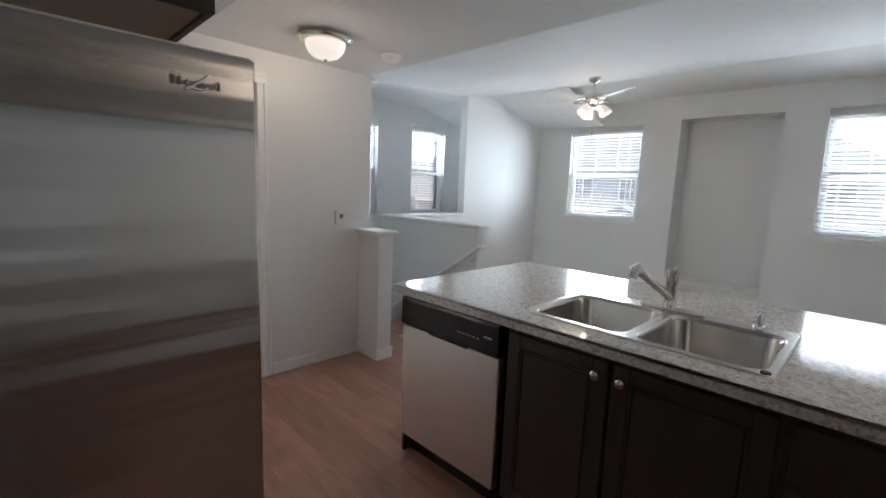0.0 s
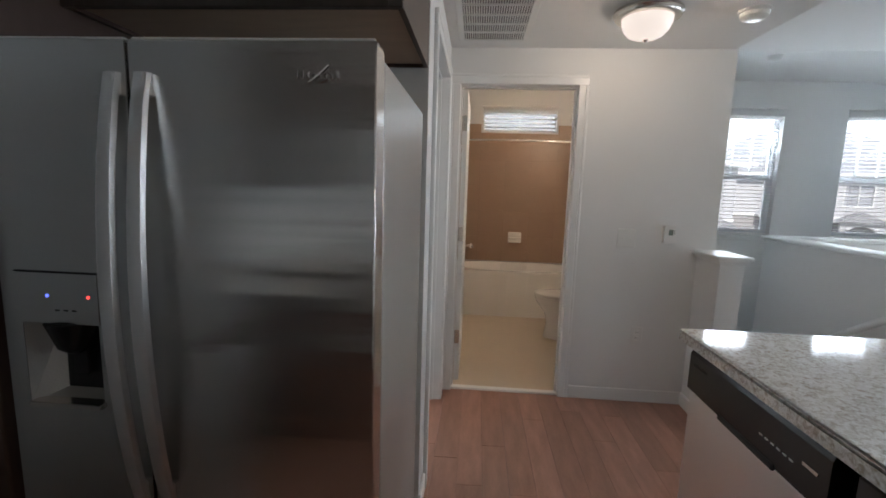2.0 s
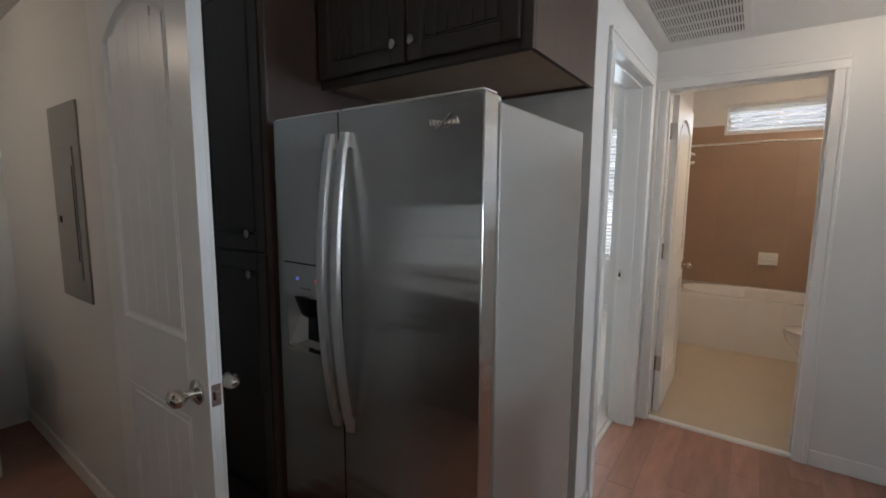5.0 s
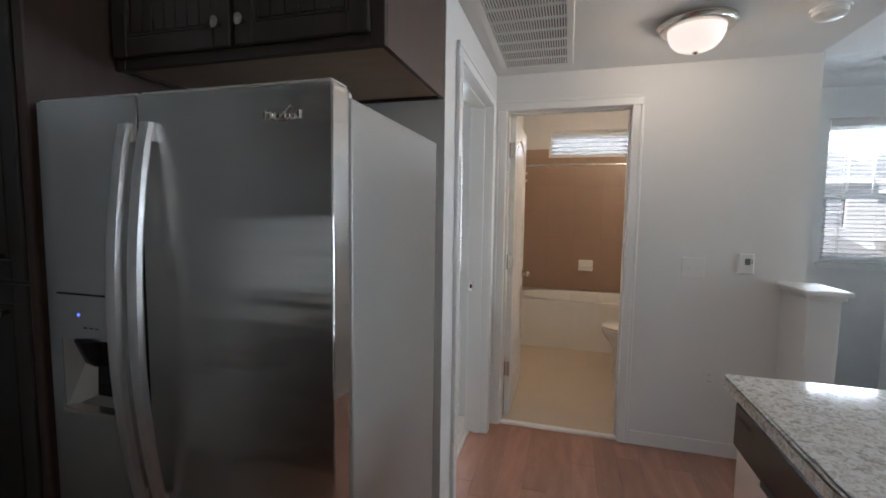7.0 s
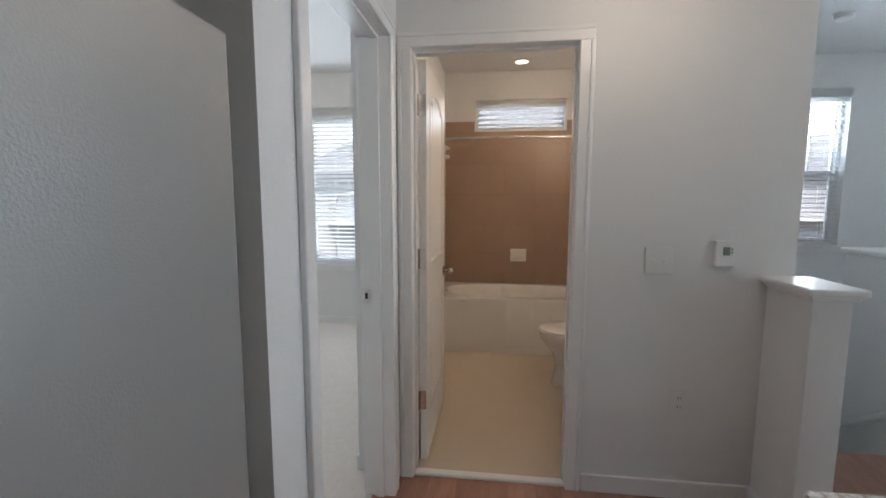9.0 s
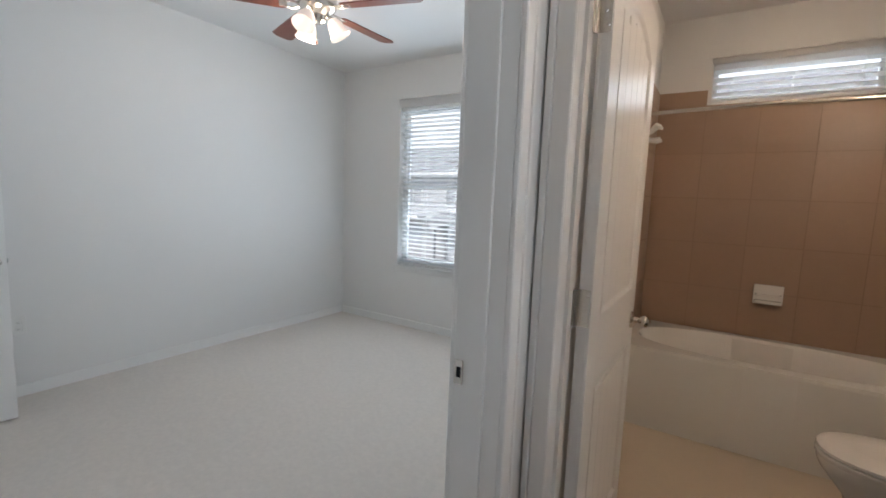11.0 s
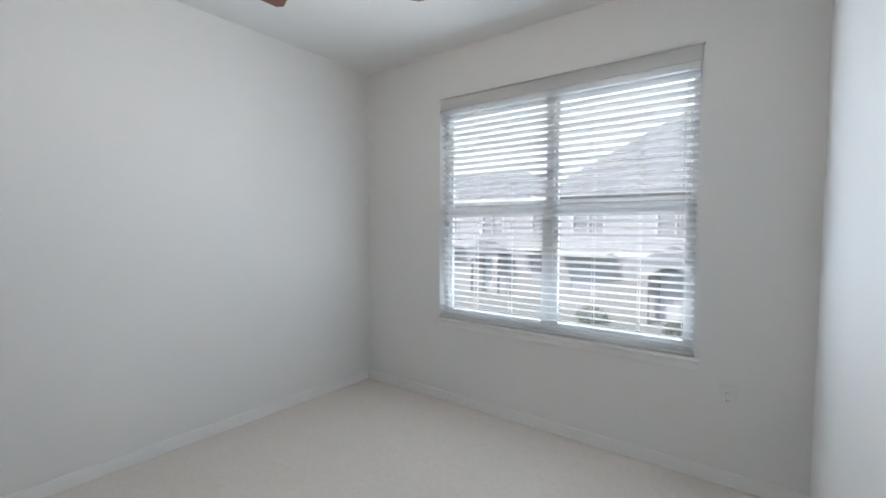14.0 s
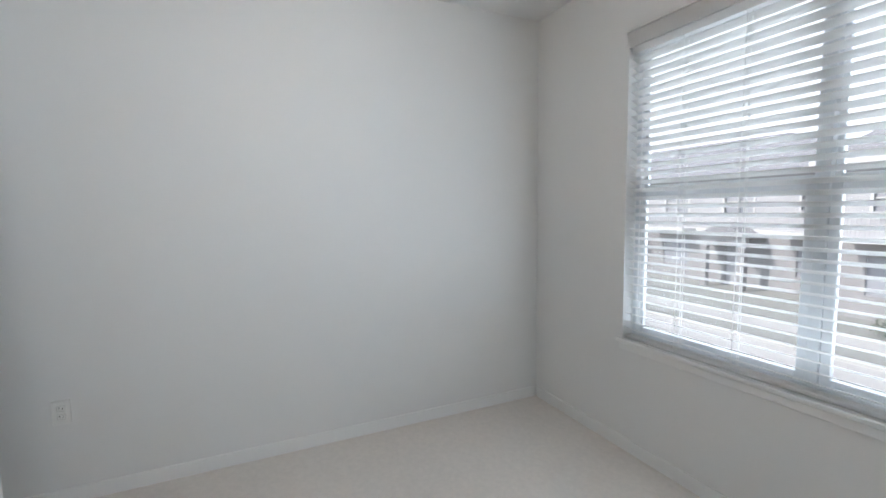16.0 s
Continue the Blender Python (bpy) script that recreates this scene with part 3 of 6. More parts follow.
# ---- windows and blinds ----
def window(name, axis, hole, out0, muntin_top=None, mull=False, rail_at=None, face=YN, dirn=1, wide=False):
    """A vinyl window in a wall opening; muntin_top: (columns, rows) of bars in the upper sash."""
    a0, a1, z0, z1 = hole
    p0, p1 = out0, out0 + dirn * 0.06
    root = thing(name, *(((a0 + a1) / 2, face, z0) if axis == "y" else (face, (a0 + a1) / 2, z0)), kind="structure")

    def bx(bm, u0, u1, q0, q1, za, zb, bev=0.003):
        if axis == "y":
            box(bm, u0, u1, min(q0, q1), max(q0, q1), za, zb, bev)
        else:
            box(bm, min(q0, q1), max(q0, q1), u0, u1, za, zb, bev)
    f = 0.03 if z1 - z0 > 0.5 else 0.02
    bm = bmesh.new()
    bx(bm, a0, a0 + f, p0, p1, z0, z1)
    bx(bm, a1 - f, a1, p0, p1, z0, z1)
    bx(bm, a0 + f, a1 - f, p0, p1, z1 - f, z1)
    bx(bm, a0 + f, a1 - f, p0, p1, z0, z0 + f)
    part("window_frame", bm, "vinyl_frame", root)
    spans = [(a0 + f, a1 - f)]
    if mull:
        c = (a0 + a1) / 2
        bm = bmesh.new()
        bx(bm, c - 0.022, c + 0.022, p0, p1, z0 + f, z1 - f)
        part("mullion", bm, "vinyl_frame", root)
        spans = [(a0 + f, c - 0.022), (c + 0.022, a1 - f)]
    zr = rail_at if rail_at else None
    for u0, u1 in spans:
        parts_z = [(z0 + f, z1 - f)] if zr is None else [(z0 + f, zr), (zr, z1 - f)]
        for k, (za, zb) in enumerate(parts_z):
            q0 = p0 + dirn * (0.008 if k == 0 else 0.034)
            q1 = q0 + dirn * 0.024
            s = (0.036 if k == 0 else 0.022) if z1 - z0 > 0.5 else 0.012
            bm = bmesh.new()
            bx(bm, u0, u0 + s, q0, q1, za, zb)
            bx(bm, u1 - s, u1, q0, q1, za, zb)
            bx(bm, u0 + s, u1 - s, q0, q1, za, za + s)
            bx(bm, u0 + s, u1 - s, q0, q1, zb - s, zb)
            sash = part("sash", bm, "vinyl_frame", root)
            if muntin_top and (k == 1 or zr is None):
                nx, nz = muntin_top
                bm = bmesh.new()
                qa, qb = q0 + dirn * 0.006, q0 + dirn * 0.016
                for i in range(1, nx):
                    u = u0 + (u1 - u0) * i / nx
                    bx(bm, u - 0.008, u + 0.008, qa, qb, za + s, zb - s, 0)
                for i in range(1, nz):
                    zc = za + (zb - za) * i / nz
                    bx(bm, u0 + s, u1 - s, qa - dirn * 0.001, qb + dirn * 0.001, zc - 0.008, zc + 0.008, 0)
                part("muntin", bm, "vinyl_frame", sash)
            bm = bmesh.new()
            bx(bm, u0 + s * 0.5, u1 - s * 0.5, q0 + dirn * 0.010, q0 + dirn * 0.0125, za + s * 0.5, zb - s * 0.5, 0)
            g = part("pane", bm, "glass", sash)
            g.visible_shadow = False
    # sill with an apron
    bm = bmesh.new()
    if z1 - z0 > 0.5:
        bx(bm, a0 - 0.03, a1 + 0.03, face - dirn * 0.022, face, z0 - 0.022, z0, 0.004)
        bx(bm, a0, a1, face, p0, z0 - 0.012, z0 + 0.001, 0)
        bx(bm, a0 - 0.015, a1 + 0.015, face - dirn * 0.010, face, z0 - 0.062, z0 - 0.022, 0.003)
        part("window_sill", bm, "trim", root)
    return root


def slat_mesh(length, axis, tilt, depth):
    bm = bmesh.new()
    pts = []
    for k in range(5):
        u = (k / 4 - 0.5) * depth
        h = 0.0035 * (1 - (2 * k / 4 - 1) ** 2)
        c, s = math.cos(tilt), math.sin(tilt)
        pts.append((u * c - h * s, u * s + h * c))
    lo = [(u, z - 0.0024) for u, z in pts]
    loop = pts + lo[::-1]
    ends = []
    for e in (-length / 2, length / 2):
        ends.append([bm.verts.new((e, u, z) if axis == "y" else (u, e, z)) for u, z in loop])
    n = len(loop)
    for i in range(n):
        bm.faces.new((ends[0][i], ends[0][(i + 1) % n], ends[1][(i + 1) % n], ends[1][i]))
    bm.faces.new(ends[0])
    bm.faces.new(ends[1][::-1])
    bmesh.ops.recalc_face_normals(bm, faces=bm.faces[:])
    me = bpy.data.meshes.new("slat")
    bm.to_mesh(me)
    bm.free()
    me.materials.append(M["blind"])
    return me


def blind(axis, a0, a1, z0, z1, p, d, label, tilt=-21, pitch=0.043, cords=(0.12, 0.5, 0.88), head=0.072, valance_out=0.030, depth=0.050, wand=True, slats_to=None):
    """Open slatted blind. p: the plane of the slats' middle; d: +1 where the room lies at smaller coordinates."""
    root = thing("window_blind", *(((a0 + a1) / 2, p, z0) if axis == "y" else (p, (a0 + a1) / 2, z0)), label, "window blind", "window blinds")

    def bx(bm, u0, u1, q0, q1, za, zb, bev=0.002):
        if axis == "y":
            box(bm, u0, u1, min(q0, q1), max(q0, q1), za, zb, bev)
        else:
            box(bm, min(q0, q1), max(q0, q1), u0, u1, za, zb, bev)
    bm = bmesh.new()
    bx(bm, a0, a1, p - 0.02, p + 0.02, z1 - 0.04, z1)
    part("headrail", bm, "blind", root)
    bm = bmesh.new()
    bx(bm, a0 - 0.012, a1 + 0.012, p - d * valance_out, p - d * (valance_out + 0.010), z1 - 0.006, z1 + head)
    bx(bm, a0 - 0.020, a1 + 0.020, p - d * valance_out, p - d * (valance_out + 0.018), z1 + head, z1 + head + 0.012)
    part("valance", bm, "blind", root)
    bottom = z0 if slats_to is None else slats_to
    bm = bmesh.new()
    bx(bm, a0, a1, p - 0.026, p + 0.026, bottom + 0.006, bottom + 0.022, 0.004)
    part("bottom_rail", bm, "blind", root)
    me = slat_mesh(a1 - a0, axis, radians(tilt) * d, depth)
    me_c = ((a0 + a1) / 2, p) if axis == "y" else (p, (a0 + a1) / 2)
    zz = bottom + 0.05
    r = random.Random(int(a0 * 100) + 7)
    while zz < z1 - 0.05:
        o = new("slat", me)
        o.parent = root
        o.location = Vector((me_c[0], me_c[1], zz + r.uniform(-0.0008, 0.0008))) - root.location
        zz += pitch
    for c in cords:
        u = a0 + (a1 - a0) * c
        bm = bmesh.new()
        for q in (p - depth * 0.52, p + depth * 0.52):
            bx(bm, u - 0.0012, u + 0.0012, q - 0.0012, q + 0.0012, bottom + 0.01, z1 - 0.04, 0)
        bx(bm, u + 0.006, u + 0.0085, p - 0.001, p + 0.001, bottom + 0.01, z1 - 0.04, 0)
        part("ladder_cord", bm, "blind", root)
    if wand:
        u = a1 - 0.07
        q = p - d * 0.045
        bm = bmesh.new()
        for off, ln in ((0, 0.85), (0.02, 0.83)):
            a = (u + off, q, z1 - 0.05) if axis == "y" else (q, u + off, z1 - 0.05)
            b = (a[0], a[1], z1 - ln)
            tube(bm, [a, b], 0.0011, 5)
        part("pull_cord", bm, "blind", root)
        bm = bmesh.new()
        for off, ln in ((0, 0.85), (0.02, 0.83)):
            lathe(bm, [(0.001, 0.0), (0.005, -0.012), (0.006, -0.03), (0, -0.034)], pose(*((u + off, q, z1 - ln) if axis == "y" else (q, u + off, z1 - ln))), 8)
        part("cord_tassel", bm, "plastic", root, smooth=True)
    return root


window("window_1", "y", WB, YN + 0.07, None, mull=True, rail_at=1.485)
blind("y", WB[0] + 0.012, WB[1] - 0.012, WB[2] + 0.002, WB[3] - 0.012, YN + 0.028, 1, "wide white slatted blind with open slats in the bedroom window", tilt=-21, cords=(0.03, 0.18, 0.345, 0.68, 0.835, 0.97))
window("window_2", "y", WT, YN + 0.07, None)
blind("y", WT[0] + 0.006, WT[1] - 0.006, WT[2] + 0.001, WT[3] - 0.004, YN + 0.028, 1, "short white slatted blind in the high window above the bathtub", head=0.03, wand=False, pitch=0.050)
for nm, w in (("window_3", WS1), ("window_4", WS2)):
    window(nm, "y", w, YN + 0.07, (3, 2), rail_at=1.62)
    blind("y", w[0] + 0.01, w[1] - 0.01, w[2] + 0.002, w[3] - 0.010, YN + 0.028, 1, "tall white slatted blind with open slats in a stairwell window", wand=False, tilt=-3, cords=(0.2, 0.8))
window("window_5", "x", WL1, 5.77, (3, 2), rail_at=1.66, face=5.7)
blind("x", WL1[0] + 0.01, WL1[1] - 0.01, WL1[2] + 0.002, WL1[3] - 0.010, 5.728, 1, "white blind with flat open slats beside the living room niche", wand=False, tilt=0, cords=(0.15, 0.85))
window("window_6", "x", WL2, 5.77, (3, 2), rail_at=1.66, face=5.7)
blind("x", WL2[0] + 0.01, WL2[1] - 0.01, WL2[2] + 0.002, WL2[3] - 0.010, 5.728, 1, "white slatted blind with half-closed slats in a living room window", wand=False, tilt=-22, cords=(0.15, 0.85))


# ---- doors ----
def knob_pair(parent, x, y0, y1, z, inner=True):
    """Egg-shaped knobs on both faces of a leaf that runs along its own x."""
    for face, s in ((y0, -1), (y1, 1)):
        bm = bmesh.new()
        lathe(bm, [(0.0, 0), (0.033, 0), (0.033, 0.004), (0.026, 0.009), (0.012, 0.012), (0.010, 0.03), (0, 0.03)], pose(x, face, z, 90 if s < 0 else -90), 20)
        part("knob_rose", bm, "nickel", parent, "satin nickel rose", smooth=True, local=True)
        bm = bmesh.new()
        lathe(bm, [(0, 0.026), (0.010, 0.026), (0.013, 0.032), (0.024, 0.042), (0.028, 0.052), (0.024, 0.062), (0.012, 0.069), (0, 0.071)], pose(x, face, z, 90 if s < 0 else -90), 20)
        for v in bm.verts:
            v.co.x = x + (v.co.x - x) * 1.18
            v.co.z = z + (v.co.z - z) * 0.84
        part("door_knob", bm, "nickel", parent, "satin nickel egg-shaped knob", smooth=True, local=True)


def arch(x0, x1, z, rise, n=12):
    c, h = (x0 + x1) / 2, (x1 - x0) / 2
    return [(c + h * (1 - 2 * i / n), z + rise * (1 - (1 - 2 * i / n) ** 2)) for i in range(n + 1)]


def door_leaf(name, hinge, angle, w, label, th=0.035, h=2.02, groove=True):
    """A moulded two-panel door; the leaf runs from the hinge along its own x and is th thick along y."""
    root = thing(name, *hinge, label, "door")
    root.rotation_euler = (0, 0, radians(angle))
    st = 0.105
    zt, zb = (1.03, h - 0.15), (0.22, 0.82)
    core = 0.009
    bm = bmesh.new()
    box(bm, 0.001, w - 0.001, core, th - core, 0.012, h - 0.001)
    for f0, f1 in ((0, core), (th - core, th)):
        box(bm, 0, st, f0, f1, 0.01, h, 0.001)
        box(bm, w - st, w, f0, f1, 0.01, h, 0.001)
        box(bm, st, w - st, f0, f1, 0.01, zb[0])
        box(bm, st, w - st, f0, f1, zb[1], zt[0])
        # top rail with an arched underside
        pts = arch(st, w - st, zt[1] - 0.02, 0.075) + [(st, h), (w - st, h)]
        lo = [bm.verts.new((u, f0, v)) for u, v in pts]
        hi = [bm.verts.new((u, f1, v)) for u, v in pts]
        bm.faces.new(lo)
        bm.faces.new(hi[::-1])
        for i in range(len(pts)):
            j = (i + 1) % len(pts)
            bm.faces.new((lo[i], hi[i], hi[j], lo[j]))
    box(bm, 0.0002, 0.0012, core, th - core, 0.01, h)
    box(bm, w - 0.0012, w - 0.0002, core, th - core, 0.01, h)
    part("leaf", bm, "trim", root, local=True)
    for side, (fa, fb) in enumerate(((0.0035, core), (th - core, th - 0.0035))):
        for k, (za, zc) in enumerate((zt, zb)):
            a0, a1 = st + 0.028, w - st - 0.028
            n = 5 if groove else 1
            for i in range(n):
                u0, u1 = a0 + (a1 - a0) * i / n + (0.0003 if i else 0), a0 + (a1 - a0) * (i + 1) / n - (0.0003 if i < n - 1 else 0)
                top = zc - 0.028
                if k == 0:
                    m = ((u0 + u1) / 2 - w / 2) / ((w - 2 * st) / 2)
                    top = zc - 0.056 + 0.072 * (1 - m * m)
                part("door_plank", B(u0, u1, fa, fb, za + 0.028, top, 0.0015), "trim", root, local=True)
            bm = bmesh.new()
            f0, f1 = (0.0, core) if side == 0 else (th, th - core)
            lip, m = (0.0018 if side == 0 else -0.0018), 0.020
            # ogee from the stile's face down to the core, mitred round the panel
            u0, u1, v0, v1 = st, w - st, za, zc
            if k == 0:
                outer = [(u0, v0), (u1, v0)] + arch(u0, u1, v1 - 0.02, 0.075)
                inner = [(u0 + m, v0 + m), (u1 - m, v0 + m)] + arch(u0 + m, u1 - m, v1 - 0.02 - m, 0.072)
            else:
                outer = [(u0, v0), (u1, v0), (u1, v1), (u0, v1)]
                inner = [(u0 + m, v0 + m), (u1 - m, v0 + m), (u1 - m, v1 - m), (u0 + m, v1 - m)]
            rings = []
            for t, dep in ((0.0, f1), (0.0, f0 - lip), (0.22, f0 - lip * 1.6), (0.42, f0), (0.72, f0 + (f1 - f0) * 0.75), (1.0, f1)):
                rings.append([bm.verts.new((a[0] + (b[0] - a[0]) * t, dep, a[1] + (b[1] - a[1]) * t)) for a, b in zip(outer, inner)])
            for ra, rb in zip(rings, rings[1:]):
                for i in range(len(ra)):
                    bm.faces.new((ra[i], ra[(i + 1) % len(ra)], rb[(i + 1) % len(ra)], rb[i]))
            part("panel_mould", bm, "trim", root, local=True)
    knob_pair(root, w - 0.06, 0, th, 0.905)
    bm = bmesh.new()
    box(bm, w - 0.001, w + 0.0015, th / 2 - 0.0125, th / 2 + 0.0125, 0.878, 0.935, 0.0006)
    box(bm, w, w + 0.009, th / 2 - 0.006, th / 2 + 0.006, 0.893, 0.918, 0.002)
    part("latch", bm, "chrome", root, "bright latch plate", local=True)
    return root


def hinges(root, x, y, zs):
    for z in zs:
        bm = bmesh.new()
        tube(bm, [(x, y, z - 0.045), (x, y, z + 0.045)], 0.006, 8)
        box(bm, x + 0.002, x + 0.004, y - 0.036, y, z - 0.045, z + 0.045, 0.0006)
        box(bm, x - 0.012, x + 0.002, y - 0.002, y, z - 0.045, z + 0.045, 0.0006)
        part("hinge", bm, "nickel", root, "satin nickel hinge", local=True)


d = door_leaf("bathroom_door", (0.024, 0.130, 0), 90, 0.71, "white moulded bathroom door standing open beside the toilet")
for z in (0.335, 1.07, 1.81):
    bm = bmesh.new()
    tube(bm, [(-0.006, 0.041, z - 0.05), (-0.006, 0.041, z + 0.05)], 0.0055, 8)
    for k in range(1, 5):
        tube(bm, [(-0.006, 0.041, z - 0.0505 + 0.02 * k), (-0.006, 0.041, z - 0.0495 + 0.02 * k)], 0.0062, 8)
    box(bm, -0.0018, -0.0002, 0.004, 0.040, z - 0.05, z + 0.05, 0.0006)
    box(bm, -0.046, -0.006, 0.0415, 0.0432, z - 0.05, z + 0.05, 0.0006)
    hg = part("hinge", bm, "nickel", d, "satin nickel hinge", local=True)
    for dy, dz in ((0.010, -0.034), (0.018, 0.0), (0.010, 0.034)):
        part("screw", lathe(bmesh.new(), [(0, 0), (0.0035, 0), (0.0025, 0.0008), (0, 0.001)], pose(-0.0018, dy, z + dz, 0, -90), 8), "chrome", hg, local=True)
d2 = door_leaf("utility_door", (-1.245, -2.402, 0), 0, 0.615, "white moulded two-panel door standing open in front of the pantry")
d3 = door_leaf("closet_door", (-2.99, -1.015, 0.012), 88, 0.70, "white moulded closet door standing open in the bedroom", h=2.01)
hinges(d3, -0.004, 0.0, (0.3, 1.0, 1.8))


# ---- refrigerator ----
def fridge():
    X0, X1, XS = -0.944, -0.097, -0.612
    f = thing("refrigerator", -0.54, -1.6, 0, "side-by-side stainless steel refrigerator with grey sides, doors shut", "refrigerator")
    part("body", B(X0 + 0.004, X1 - 0.002, -1.900, -1.25, 0.03, 1.648, 0.006, 2), "fridge_side", f, "grey textured metal body")
    part("toe_grille", B(X0 + 0.02, X1 - 0.02, -1.922, -1.901, 0.03, 0.10, 0.004), "black", f, "black toe grille")
    part("gasket", B(X0 + 0.02, X1 - 0.014, -1.914, -1.901, 0.11, 1.635), "gasket", f, "dark door gasket")
    for nm, a, b, lab in (("freezer_door", X0, XS - 0.003, "narrow freezer door with a dispenser"), ("fridge_door", XS + 0.003, X1, "wide brushed steel door")):
        bm = bmesh.new()
        y0, y1 = -1.985, -1.914
        if nm == "freezer_door":
            # leaf round the dispenser recess
            hx0, hx1, hz0, hz1 = -0.900, -0.718, 0.862, 1.058
            vs = {}
            A, Z = [a, hx0, hx1, b], [0.11, hz0, hz1, 1.662]
            for i in range(4):
                for j in range(4):
                    for s, yy in ((0, y0), (1, y1)):
                        vs[i, j, s] = bm.verts.new((A[i], yy, Z[j]))
            for i in range(3):
                for j in range(3):
                    if (i, j) != (1, 1):
                        bm.faces.new([vs[k] for k in ((i, j, 0), (i + 1, j, 0), (i + 1, j + 1, 0), (i, j + 1, 0))])
                    bm.faces.new([vs[k] for k in ((i, j, 1), (i + 1, j, 1), (i + 1, j + 1, 1), (i, j + 1, 1))])
            for i in range(3):
                bm.faces.new([vs[k] for k in ((i, 0, 0), (i + 1, 0, 0), (i + 1, 0, 1), (i, 0, 1))])
                bm.faces.new([vs[k] for k in ((i, 3, 0), (i + 1, 3, 0), (i + 1, 3, 1), (i, 3, 1))])
                bm.faces.new([vs[k] for k in ((0, i, 0), (0, i + 1, 0), (0, i + 1, 1), (0, i, 1))])
                bm.faces.new([vs[k] for k in ((3, i, 0), (3, i + 1, 0), (3, i + 1, 1), (3, i, 1))])
            es = [e for e in bm.edges if all(v.co.y < y0 + 0.001 for v in e.verts) and (all(abs(v.co.x - a) < 1e-5 for v in e.verts) or all(abs(v.co.x - b) < 1e-5 for v in e.verts) or all(abs(v.co.z - 1.662) < 1e-5 for v in e.verts))]
            bmesh.ops.bevel(bm, geom=es, offset=0.004, segments=2, affect="EDGES", profile=0.5)
        else:
            box(bm, a, b, y0, y1, 0.11, 1.662, 0.004, 2)
        door = part(nm, bm, "steel", f, lab, smooth=True)
        part("top_cap", B(a + 0.004, b - 0.004, y0 + 0.006, y1 - 0.002, 1.6605, 1.668, 0.003), "plastic", door, "pale plastic top cap")
        # bowed handle
        hx = XS - 0.024 if nm == "freezer_door" else XS + 0.041
        bm = bmesh.new()
        n = 16
        ring = []
        for i in range(n + 1):
            u = i / n
            z = 1.595 - 0.945 * u
            bow = math.sin(math.pi * u)
            yy = y0 - 0.016 - 0.050 * bow ** 0.8
            xx = hx
            wd = 0.0165 + 0.002 * bow
            ring.append([bm.verts.new((xx + p * wd, yy + q, z)) for p, q in ((-1, 0.010), (-0.8, 0.0), (0, -0.004), (0.8, 0.0), (1, 0.010), (0.8, 0.016), (-0.8, 0.016))])
        for r0, r1 in zip(ring, ring[1:]):
            for k in range(7):
                bm.faces.new((r0[k], r0[(k + 1) % 7], r1[(k + 1) % 7], r1[k]))
        bm.faces.new(ring[0])
        bm.faces.new(ring[-1][::-1])
        for z in (1.572, 0.672):
            box(bm, hx - 0.011, hx + 0.011, y0 - 0.022, y0 + 0.001, z - 0.02, z + 0.02, 0.002)
        part("handle", bm, "dw_steel", door, "bowed steel handle", smooth=True)
    # dispenser
    disp = part("dispenser_panel", B(-0.904, -0.714, -1.9875, -1.9845, 1.058, 1.174, 0.001), "steel", f, "dispenser control panel")
    part("panel_line", B(-0.906, -0.712, -1.9885, -1.9845, 1.174, 1.177), "black", disp)
    for nm, x, mat in (("blue_light", -0.832, "led_blue"), ("red_light", -0.735, "led_red")):
        part(nm, lathe(bmesh.new(), [(0, 0), (0.0035, 0), (0.0035, 0.001), (0, 0.0015)], pose(x, -1.9875, 1.122, 90), 10), mat, disp, "small %s light" % nm[:-6])
    for k in range(3):
        part("icon_bar", B(-0.816 + k * 0.02, -0.806 + k * 0.02, -1.9882, -1.9874, 1.088, 1.091), "black", disp)
    bm = bmesh.new()
    P = [(-0.900, -1.984, 1.058), (-0.718, -1.984, 1.058), (-0.718, -1.984, 0.862), (-0.900, -1.984, 0.862)]
    Q = [(-0.868, -1.917, 1.05), (-0.750, -1.917, 1.05), (-0.765, -1.935, 0.885), (-0.853, -1.935, 0.885)]
    p = [bm.verts.new(c) for c in P]
    q = [bm.verts.new(c) for c in Q]
    for i in range(4):
        bm.faces.new((p[i], p[(i + 1) % 4], q[(i + 1) % 4], q[i]))
    part("dispenser_recess", bm, "fridge_side", f, "grey dispenser recess walls")
    bm = bmesh.new()
    bm.faces.new([bm.verts.new(c) for c in Q])
    part("recess_back", bm, "black", f, "black back of the recess")
    part("spout_housing", lathe(bmesh.new(), [(0, 0), (0.055, 0), (0.035, -0.06), (0.018, -0.075), (0, -0.075)], pose(-0.809, -1.952, 1.056), 16), "black", f, "black ice chute", smooth=True)
    part("paddle", B(-0.831, -0.787, -1.945, -1.938, 0.92, 1.0, 0.004), "black", f, "black paddle")
    part("drip_tray", B(-0.897, -0.721, -1.996, -1.940, 0.860, 0.872, 0.004, 2), "nickel", f, "drip tray")
    # raised badge, drawn as plain shapes
    bd = thing("badge", -0.214, -1.9865, 1.595, parent=f)
    bm = bmesh.new()
    tube(bm, [(-0.022 + 0.044 * i / 10, -0.002, -0.014 + 0.034 * (i / 10) ** 1.3) for i in range(11)], 0.0022, 6)
    tube(bm, [(0.02 * math.cos(t) * 1.0 + 0.002, -0.002, 0.012 * math.sin(t)) for t in [i * math.pi / 8 + 2.6 for i in range(9)]], 0.002, 6)
    part("swoosh", bm, "chrome", bd, "raised chrome swoosh", local=True, smooth=True)
